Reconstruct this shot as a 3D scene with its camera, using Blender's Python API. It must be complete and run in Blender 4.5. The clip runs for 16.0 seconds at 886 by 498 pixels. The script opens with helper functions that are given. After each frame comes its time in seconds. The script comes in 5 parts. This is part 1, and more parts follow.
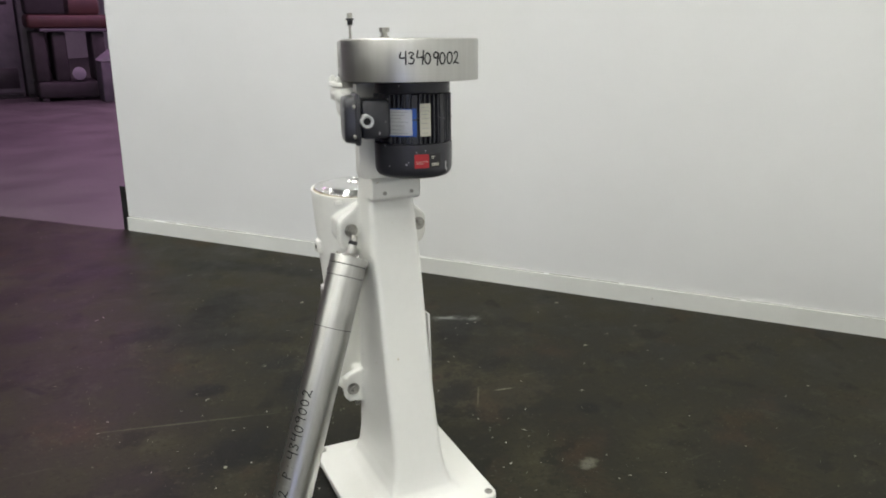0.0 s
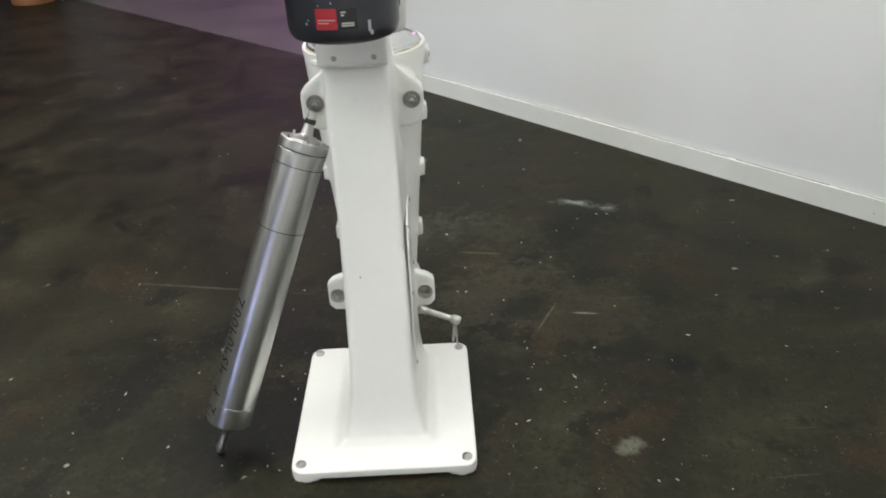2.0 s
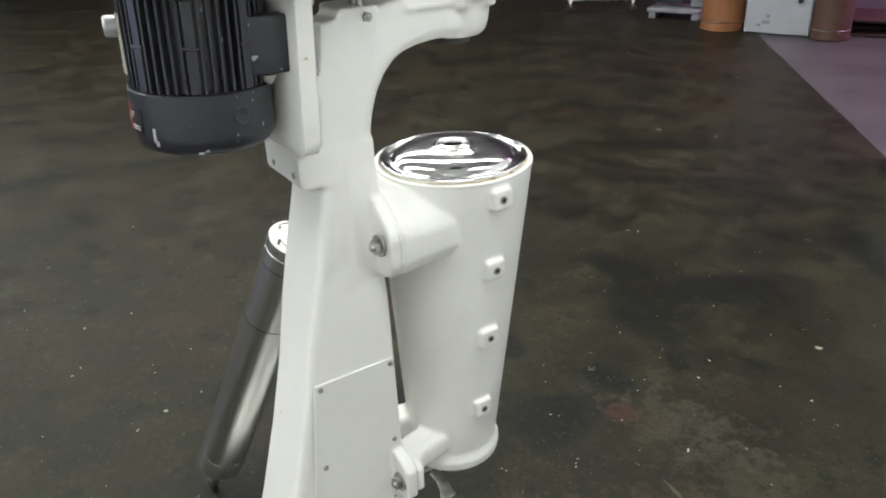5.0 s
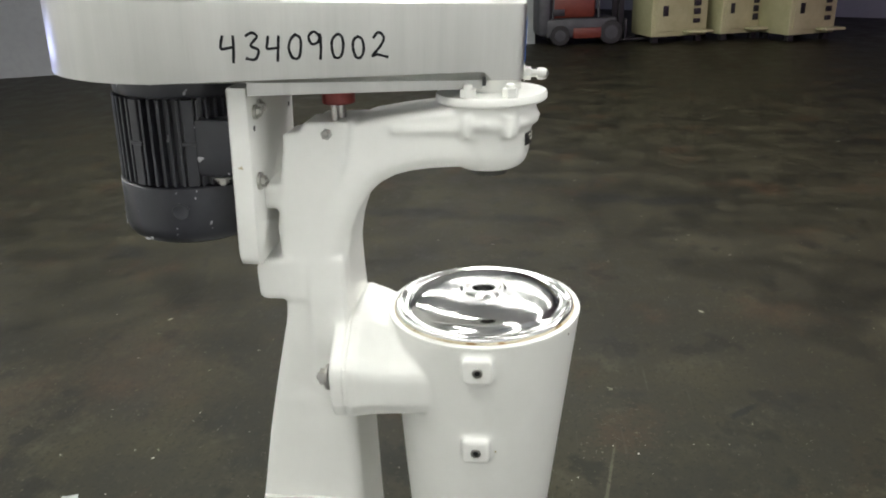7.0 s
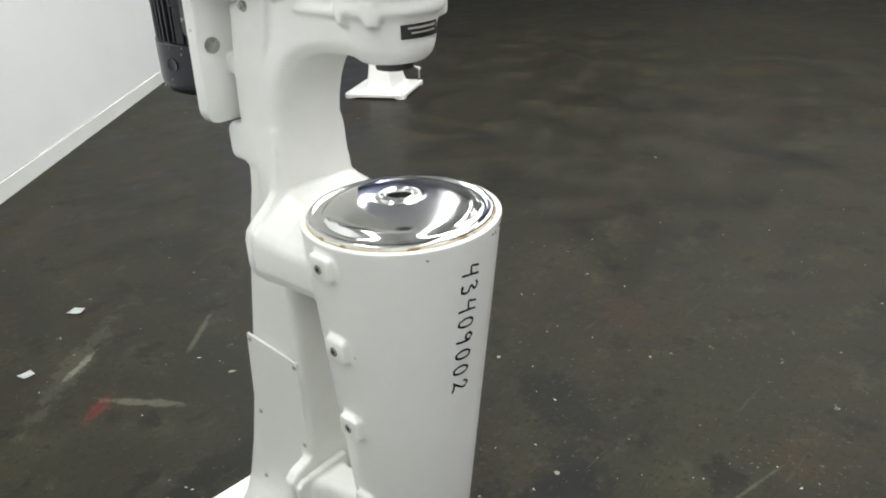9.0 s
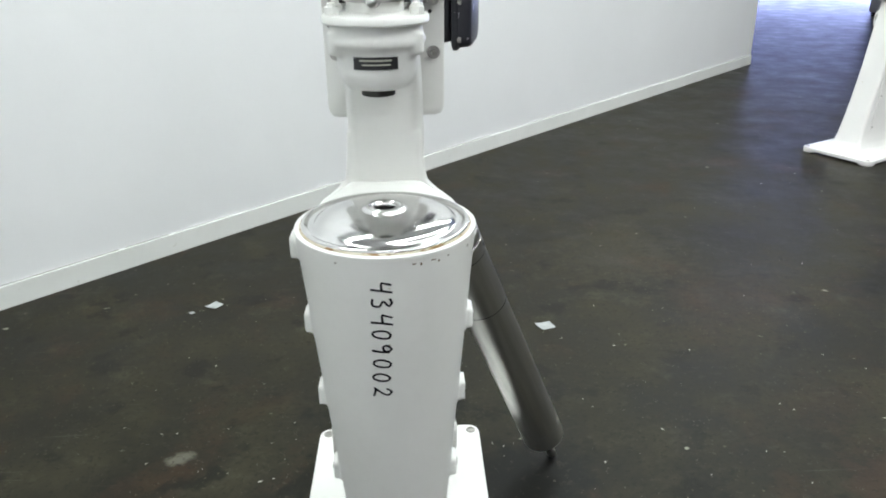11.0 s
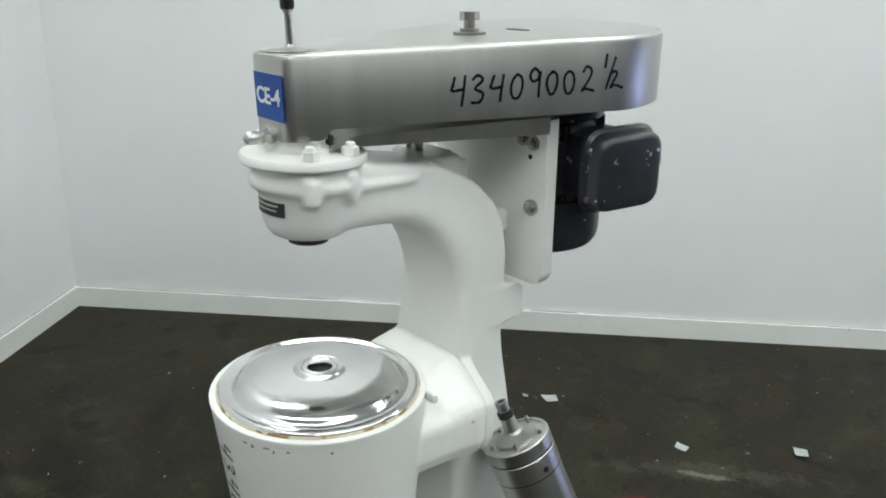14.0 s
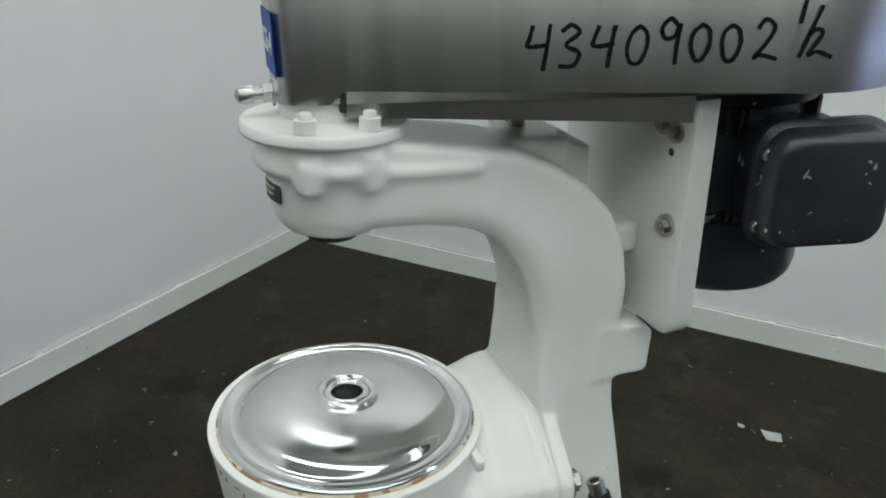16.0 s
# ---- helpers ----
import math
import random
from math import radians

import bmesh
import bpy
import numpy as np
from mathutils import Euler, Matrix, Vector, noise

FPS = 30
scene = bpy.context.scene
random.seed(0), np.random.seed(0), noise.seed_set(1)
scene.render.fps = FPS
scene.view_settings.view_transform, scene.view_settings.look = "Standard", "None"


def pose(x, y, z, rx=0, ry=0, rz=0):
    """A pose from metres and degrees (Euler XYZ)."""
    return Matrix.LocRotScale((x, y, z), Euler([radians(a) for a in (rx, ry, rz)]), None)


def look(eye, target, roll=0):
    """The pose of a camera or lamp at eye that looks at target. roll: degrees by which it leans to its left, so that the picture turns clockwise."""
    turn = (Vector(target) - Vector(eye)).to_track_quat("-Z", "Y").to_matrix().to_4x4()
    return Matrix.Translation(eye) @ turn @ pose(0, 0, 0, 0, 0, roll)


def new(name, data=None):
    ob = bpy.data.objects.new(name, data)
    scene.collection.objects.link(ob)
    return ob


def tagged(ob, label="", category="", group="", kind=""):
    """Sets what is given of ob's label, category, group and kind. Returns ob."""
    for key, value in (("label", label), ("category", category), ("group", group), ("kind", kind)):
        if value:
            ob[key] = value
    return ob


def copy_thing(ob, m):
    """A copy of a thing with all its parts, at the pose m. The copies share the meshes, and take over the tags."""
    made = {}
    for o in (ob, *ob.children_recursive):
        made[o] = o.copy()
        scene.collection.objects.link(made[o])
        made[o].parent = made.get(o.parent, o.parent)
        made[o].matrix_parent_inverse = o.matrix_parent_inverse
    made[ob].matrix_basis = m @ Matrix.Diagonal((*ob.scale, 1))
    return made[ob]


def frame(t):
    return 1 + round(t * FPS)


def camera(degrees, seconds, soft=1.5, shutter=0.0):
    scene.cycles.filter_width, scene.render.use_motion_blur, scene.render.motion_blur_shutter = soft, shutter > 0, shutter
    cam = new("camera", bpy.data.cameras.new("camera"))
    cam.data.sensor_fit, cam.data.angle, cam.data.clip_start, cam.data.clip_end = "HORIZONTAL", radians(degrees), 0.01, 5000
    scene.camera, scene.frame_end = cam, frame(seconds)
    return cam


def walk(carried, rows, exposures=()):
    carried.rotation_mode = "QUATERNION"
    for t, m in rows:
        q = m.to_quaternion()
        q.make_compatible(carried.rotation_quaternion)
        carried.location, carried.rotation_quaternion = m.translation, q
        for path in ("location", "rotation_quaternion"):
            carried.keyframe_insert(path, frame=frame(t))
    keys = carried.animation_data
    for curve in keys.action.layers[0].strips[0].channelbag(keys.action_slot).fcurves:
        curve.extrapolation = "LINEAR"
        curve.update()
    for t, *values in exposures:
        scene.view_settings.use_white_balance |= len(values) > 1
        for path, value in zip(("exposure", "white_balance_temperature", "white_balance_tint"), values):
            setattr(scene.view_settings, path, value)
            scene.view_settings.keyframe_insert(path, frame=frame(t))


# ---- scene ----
# the camera and its walk
cam = camera(60.7, 16.0, soft=1.9)
ROWS = [
    (0, (-0.809, -1.982, 1.472), (0.013, -0.263, 0.866), 0.8),
    (0.5, (-0.538, -1.948, 1.473), (0.076, -0.179, 0.772), -1.3),
    (1, (-0.258, -1.876, 1.463), (0.071, -0.068, 0.674), -1.9),
    (1.5, (-0.044, -1.714, 1.419), (0.113, 0.075, 0.54), -1.7),
    (2, (0.154, -1.554, 1.411), (0.169, 0.169, 0.396), -2.5),
    (2.5, (0.393, -1.386, 1.402), (0.044, 0.285, 0.359), -2.5),
    (3, (0.588, -1.223, 1.377), (0.005, 0.357, 0.298), -3.8),
    (3.5, (0.738, -0.995, 1.365), (-0.039, 0.493, 0.278), -3.2),
    (4, (0.901, -0.813, 1.368), (-0.128, 0.539, 0.314), -5.7),
    (4.5, (1.089, -0.608, 1.4), (-0.255, 0.506, 0.425), -4.2),
    (5, (1.153, -0.41, 1.402), (-0.353, 0.551, 0.503), -2.3),
    (5.2, (1.156, -0.318, 1.413), (-0.421, 0.52, 0.512), -2.1),
    (6.25, (1.158, 0.118, 1.424), (-0.612, 0.358, 0.606), -2.3),
    (7.3, (1.065, 0.546, 1.429), (-0.757, 0.168, 0.695), -2.7),
    (7.5, (1.028, 0.617, 1.425), (-0.76, 0.155, 0.659), -3.2),
    (8, (0.949, 0.859, 1.406), (-0.73, 0.067, 0.663), -1.0),
    (8.3, (0.882, 1.008, 1.381), (-0.644, -0.022, 0.602), -1.6),
    (8.5, (0.842, 1.046, 1.359), (-0.618, -0.047, 0.539), -2.4),
    (9.65, (0.440, 1.398, 1.343), (-0.395, -0.155, 0.485), -1.4),
    (10.8, (0.007, 1.575, 1.329), (-0.145, -0.234, 0.489), -0.3),
    (11, (-0.057, 1.573, 1.362), (-0.13, -0.267, 0.581), -0.5),
    (11.5, (-0.253, 1.559, 1.403), (-0.06, -0.328, 0.768), -0.6),
    (12, (-0.49, 1.519, 1.436), (0.044, -0.315, 0.844), -0.8),
    (12.5, (-0.604, 1.369, 1.436), (0.127, -0.411, 0.891), -0.0),
    (13, (-0.68, 1.197, 1.463), (0.235, -0.492, 0.908), 0.5),
    (13.5, (-0.753, 1.034, 1.454), (0.392, -0.5, 0.875), 1.2),
    (14, (-0.841, 0.888, 1.449), (0.559, -0.383, 0.796), 2.2),
    (14.5, (-0.836, 0.803, 1.421), (0.652, -0.316, 0.69), 2.5),
    (15, (-0.771, 0.689, 1.391), (0.799, -0.274, 0.611), 4.4),
    (15.5, (-0.734, 0.592, 1.412), (0.932, -0.173, 0.612), 4.0),
    (16, (-0.722, 0.511, 1.42), (1.005, -0.114, 0.627), 2.2),
]
walk(cam, [(t, look(e, a, r)) for t, e, a, r in ROWS],
     [(0, -0.44, 6850, 10), (1.5, -0.48, 6750, 10), (2.5, -0.17, 6600, 10), (3.5, -0.04, 6550, 10), (5.0, 0.0, 6550, 10), (7.5, -0.06, 6750, 10), (9.6, -0.06, 6450, 9), (11.0, -0.08, 6300, 8),
      (12.0, -0.13, 6250, 8), (13.0, -0.42, 6250, 7), (14.0, -0.48, 6350, 6), (15.0, -0.76, 6350, 5), (16.0, -0.91, 6300, 5)])
# world, lights
world = bpy.data.worlds.new("world")
world.use_nodes = True
world.node_tree.nodes["Background"].inputs[0].default_value = (0.75, 0.85, 1.0, 1)
world.node_tree.nodes["Background"].inputs[1].default_value = 0.02
scene.world = world

# the room's own axes: wall a runs from the corner along A_DIR, wall b along B_DIR
CORNER = Vector((2.664, -0.024, 0))
A_DIR = Vector((math.cos(radians(133.5)), math.sin(radians(133.5)), 0))
B_DIR = Vector((math.cos(radians(225.6)), math.sin(radians(225.6)), 0))
CEIL = 4.6


def room(s, t, z=0.0):
    """A place s metres along wall a and t metres along wall b from the corner."""
    return CORNER + A_DIR * s + B_DIR * t + Vector((0, 0, z))


def lamp_area(name, place, sx, sy, watts, colour, turn):
    data = bpy.data.lights.new(name, "AREA")
    data.shape, data.size, data.size_y, data.energy, data.color = "RECTANGLE", sx, sy, watts, colour
    ob = new(name, data)
    ob.matrix_world = Matrix.Translation(place) @ Euler((0, 0, turn)).to_matrix().to_4x4()
    return ob


TUBE_TURN = radians(43.5)
# the row at 7.6 is added out of view to brighten the far floor
TUBE_ROWS = [(0.9, (1.2, 3.6, 6.0, 8.4)), (3.1, (0.5, 2.9, 5.3, 7.7)), (5.3, (1.2, 3.6, 6.0, 8.4)), (7.6, (3.6, 6.0, 8.4))]
TUBE_Z = 3.7
for s, ts in TUBE_ROWS:
    for t in ts:
        lamp_area("tube_light", room(s, t, TUBE_Z - 0.05), 2.3, 0.16, 39, (0.97, 1.0, 0.97), TUBE_TURN)
lamp_area("bay_light", room(7.6, -4.0, 4.2), 4.0, 4.0, 340, (0.90, 0.48, 0.92), TUBE_TURN)
# second, unseen lamp, added to brighten the far part of the bay
lamp_area("bay_light", room(8.2, -9.5, 4.2), 4.0, 4.0, 620, (0.90, 0.58, 0.90), TUBE_TURN)
# blue lamp added in the door opening to give the far floor its blue sheen
daylight = lamp_area("door_daylight", room(-2.8, 20.2, 0.62), 6.4, 1.1, 420, (0.36, 0.42, 1.0), 0.0)
daylight.matrix_world = Matrix.Translation(room(-2.8, 20.2, 0.62)) @ (-B_DIR).to_track_quat("-Z", "Y").to_matrix().to_4x4()


# materials
def nodes_of(name):
    m = bpy.data.materials.new(name)
    m.use_nodes = True
    nt = m.node_tree
    return m, nt, nt.nodes["Principled BSDF"]


def add(nt, kind, **values):
    n = nt.nodes.new(kind)
    for key, value in values.items():
        if key in n.inputs:
            n.inputs[key].default_value = value
    return n


def noise_tex(nt, scale, detail=6.0, rough=0.6, stretch=None, coord="Object"):
    tc = nt.nodes.new("ShaderNodeTexCoord")
    out = tc.outputs[coord]
    if stretch:
        mp = nt.nodes.new("ShaderNodeMapping")
        mp.inputs["Scale"].default_value = stretch
        nt.links.new(out, mp.inputs["Vector"])
        out = mp.outputs["Vector"]
    n = add(nt, "ShaderNodeTexNoise", Scale=scale, Detail=detail, Roughness=rough)
    nt.links.new(out, n.inputs["Vector"])
    return n.outputs["Fac"]


def ramp(nt, fac, stops):
    r = nt.nodes.new("ShaderNodeValToRGB")
    while len(r.color_ramp.elements) < len(stops):
        r.color_ramp.elements.new(0.5)
    for el, (p, c) in zip(r.color_ramp.elements, stops):
        el.position = p
        el.color = (*c, 1) if len(c) == 3 else c
    nt.links.new(fac, r.inputs["Fac"])
    return r.outputs["Color"]


def mix(nt, fac, a, b):
    m = nt.nodes.new("ShaderNodeMix")
    m.data_type = "RGBA"
    if isinstance(fac, float):
        m.inputs[0].default_value = fac
    else:
        nt.links.new(fac, m.inputs[0])
    for k, v in ((6, a), (7, b)):
        if isinstance(v, tuple):
            m.inputs[k].default_value = (*v, 1)
        else:
            nt.links.new(v, m.inputs[k])
    return m.outputs[2]


def band(nt, fac, lo, hi):
    """0 below lo, 1 above hi."""
    m = add(nt, "ShaderNodeMapRange")
    m.inputs[1].default_value, m.inputs[2].default_value = lo, hi
    nt.links.new(fac, m.inputs[0])
    return m.outputs[0]


def times(nt, a, b):
    m = nt.nodes.new("ShaderNodeMath")
    m.operation = "MULTIPLY"
    for k, v in ((0, a), (1, b)):
        if isinstance(v, float):
            m.inputs[k].default_value = v
        else:
            nt.links.new(v, m.inputs[k])
    return m.outputs[0]


def bump(nt, bsdf, height, strength, distance=0.002):
    b = add(nt, "ShaderNodeBump", Strength=strength, Distance=distance)
    nt.links.new(height, b.inputs["Height"])
    nt.links.new(b.outputs["Normal"], bsdf.inputs["Normal"])


def surface(name, dark, light, rough=(0.4, 0.55), metal=0.0, scale=6.0, fine=90.0, relief=0.15, spots=None, stretch=None, coat=0.0, grain=0.3):
    """A painted or bare surface: colour at two scales, uneven gloss, fine relief, and chips of another colour."""
    m, nt, bs = nodes_of(name)
    big = noise_tex(nt, scale, 5.0, 0.6, stretch)
    small = noise_tex(nt, fine, 3.0, 0.6, stretch)
    col = ramp(nt, big, [(0.32, dark), (0.68, light)])
    col = mix(nt, times(nt, band(nt, small, 0.45, 0.75), grain), col, tuple(0.82 * c for c in dark))
    if spots:
        colour, amount, size = spots
        chips = noise_tex(nt, size, 2.0, 0.5)
        col = mix(nt, band(nt, chips, 0.80 - amount, 0.82 - amount), col, colour)
    nt.links.new(col, bs.inputs["Base Color"])
    rr = add(nt, "ShaderNodeMapRange")
    rr.inputs[3].default_value, rr.inputs[4].default_value = rough
    nt.links.new(big, rr.inputs[0])
    nt.links.new(rr.outputs[0], bs.inputs["Roughness"])
    bs.inputs["Metallic"].default_value = metal
    bs.inputs["Coat Weight"].default_value = coat
    bs.inputs["Coat Roughness"].default_value = 0.2
    if relief:
        bump(nt, bs, small, relief)
    return m


def glow(name, colour, strength):
    m, nt, bs = nodes_of(name)
    bs.inputs["Base Color"].default_value = (0.8, 0.8, 0.8, 1)
    bs.inputs["Emission Color"].default_value = (*colour, 1)
    bs.inputs["Emission Strength"].default_value = strength
    return m


# stains and dark patches that lie at known places: x, y, half length, half width, turn, colour, strength, raggedness
STAINS = [
    # the first four are dark patches round the stand's base
    (-0.33, -0.02, 0.24, 0.17, 40, (0.0050, 0.0048, 0.0045), 0.7, 1.0), (0.30, 0.40, 0.17, 0.09, 60, (0.0052, 0.0050, 0.0045), 0.6, 1.2),
    (0.0, -0.36, 0.30, 0.07, 0, (0.0052, 0.0050, 0.0045), 0.6, 1.2), (-0.28, 0.30, 0.14, 0.10, 20, (0.0052, 0.0050, 0.0045), 0.6, 1.0),
    (0.48, 0.30, 0.13, 0.05, 75, (0.045, 0.026, 0.014), 0.45, 1.4), (0.42, -0.42, 0.12, 0.05, 30, (0.042, 0.027, 0.015), 0.35, 1.6),
    (0.70, 1.170, 0.085, 0.028, -20, (0.20, 0.205, 0.22), 0.20, 2.0), (0.715, 1.166, 0.040, 0.014, -24, (0.36, 0.37, 0.40), 0.42, 1.7), (0.76, 1.125, 0.045, 0.018, -40, (0.24, 0.245, 0.26), 0.20, 1.8),
    (0.815, 1.100, 0.075, 0.034, 5, (0.22, 0.225, 0.24), 0.20, 1.9), (0.825, 1.100, 0.032, 0.013, 8, (0.36, 0.37, 0.40), 0.38, 1.5), (0.74, 1.06, 0.09, 0.06, 20, (0.0055, 0.0052, 0.0048), 0.7, 0.7),
    (0.655, 0.96, 0.13, 0.10, 60, (0.007, 0.0065, 0.006), 0.8, 0.5), (0.46, 0.74, 0.10, 0.05, 30, (0.0055, 0.0052, 0.0050), 0.6, 1.3), (0.40, 0.60, 0.05, 0.03, 10, (0.045, 0.016, 0.013), 0.45, 1.2), (0.33, 0.52, 0.26, 0.17, 40, (0.060, 0.050, 0.034), 0.4, 2.0),
    (0.60, 0.38, 0.20, 0.13, 10, (0.046, 0.036, 0.025), 0.35, 2.0), (0.02, 0.95, 0.11, 0.07, 30, (0.034, 0.017, 0.013), 0.4, 1.2),
    (-0.12, 0.75, 0.15, 0.11, 100, (0.006, 0.006, 0.006), 0.75, 0.7), (-0.30, 1.72, 0.30, 0.13, 60, (0.007, 0.0065, 0.006), 0.7, 0.8),
    (-0.92, 2.58, 0.26, 0.10, 50, (0.008, 0.0075, 0.007), 0.65, 0.8), (-1.5, 2.78, 0.30, 0.09, 40, (0.008, 0.0075, 0.007), 0.6, 0.8),
    (0.16, -0.875, 0.075, 0.024, 35, (0.14, 0.009, 0.012), 0.42, 1.1), (0.12, -1.16, 0.30, 0.045, 222, (0.10, 0.092, 0.078), 0.22, 2.0),
    (0.10, -1.15, 0.10, 0.014, 215, (0.26, 0.26, 0.24), 0.35, 1.4), (0.61, -0.18, 0.045, 0.028, 30, (0.17, 0.165, 0.15), 0.5, 0.8),
    (-1.31, -0.34, 0.18, 0.10, 20, (0.040, 0.022, 0.015), 0.2, 2.0), (-1.30, 0.03, 0.22, 0.11, 80, (0.040, 0.022, 0.015), 0.2, 2.0),
    (-3.45, 0.92, 0.22, 0.10, 95, (0.007, 0.0065, 0.006), 0.75, 0.6), (-3.40, 1.33, 0.30, 0.10, 95, (0.007, 0.0065, 0.006), 0.75, 0.6),
    (-3.18, -0.29, 0.24, 0.09, 90, (0.008, 0.0075, 0.007), 0.65, 0.6), (-2.5, -1.7, 0.16, 0.08, 60, (0.008, 0.0075, 0.007), 0.6, 0.6),
    (-0.47, 0.38, 0.16, 0.10, 30, (0.006, 0.006, 0.006), 0.7, 0.7), (-0.65, 1.55, 0.13, 0.09, 10, (0.006, 0.006, 0.006), 0.7, 0.6),
    (-0.37, 1.36, 0.28, 0.09, 160, (0.007, 0.0065, 0.006), 0.6, 0.9), (-0.48, 0.87, 0.09, 0.06, 0, (0.006, 0.006, 0.006), 0.7, 0.6),
    (-0.14, 2.40, 0.34, 0.10, 150, (0.007, 0.0065, 0.006), 0.6, 0.8), (0.26, 2.10, 0.30, 0.09, 140, (0.007, 0.0065, 0.006), 0.6, 0.8),
    (0.84, 0.13, 0.055, 0.05, 0, (0.005, 0.005, 0.005), 0.8, 0.5), (0.69, 0.63, 0.10, 0.055, 15, (0.008, 0.0075, 0.007), 0.6, 0.7),
    (-1.32, -1.06, 0.40, 0.22, 50, (0.045, 0.030, 0.020), 0.22, 2.2), (-1.0, -1.53, 0.35, 0.25, 50, (0.050, 0.042, 0.030), 0.25, 2.2),
    (0.617, 0.398, 0.045, 0.006, -8, (0.20, 0.19, 0.17), 0.6, 0.5), (0.49, 0.39, 0.075, 0.004, 61, (0.13, 0.12, 0.10), 0.5, 0.6), (0.31, 0.80, 0.09, 0.006, -10, (0.13, 0.125, 0.11), 0.5, 0.8),
    (-0.60, 0.647, 0.33, 0.006, -11, (0.10, 0.092, 0.07), 0.45, 0.7), (-1.11, 1.147, 0.07, 0.016, -52, (0.006, 0.006, 0.006), 0.8, 0.5), (-0.61, 1.53, 0.09, 0.06, 20, (0.006, 0.006, 0.006), 0.8, 0.6),
    (-0.26, -1.03, 0.13, 0.012, 43, (0.11, 0.105, 0.09), 0.5, 1.0), (0.05, -0.79, 0.16, 0.016, -54, (0.12, 0.115, 0.10), 0.5, 1.2), (-3.17, -0.12, 0.20, 0.07, 70, (0.007, 0.0065, 0.006), 0.6, 0.8),
    (-3.06, 0.43, 0.22, 0.07, 75, (0.007, 0.0065, 0.006), 0.6, 0.8), (-3.84, 0.44, 0.26, 0.09, 85, (0.007, 0.0065, 0.006), 0.6, 0.8), (-0.16, 1.00, 0.09, 0.05, 20, (0.006, 0.006, 0.006), 0.7, 0.8),
    (0.10, 1.02, 0.20, 0.09, 25, (0.075, 0.069, 0.056), 0.22, 3.0), (0.33, 0.98, 0.18, 0.10, -30, (0.070, 0.064, 0.052), 0.20, 3.2), (0.30, 0.76, 0.14, 0.09, 60, (0.050, 0.032, 0.020), 0.26, 2.6),
    (-0.02, 0.92, 0.05, 0.035, 20, (0.050, 0.018, 0.012), 0.50, 1.3), (0.42, 0.46, 0.10, 0.06, 30, (0.0055, 0.0052, 0.0048), 0.6, 1.4),
    (-1.28, 0.02, 0.14, 0.08, 45, (0.042, 0.020, 0.014), 0.25, 2.0), (-0.75, 0.13, 0.22, 0.10, 70, (0.007, 0.0065, 0.006), 0.6, 0.9),
]


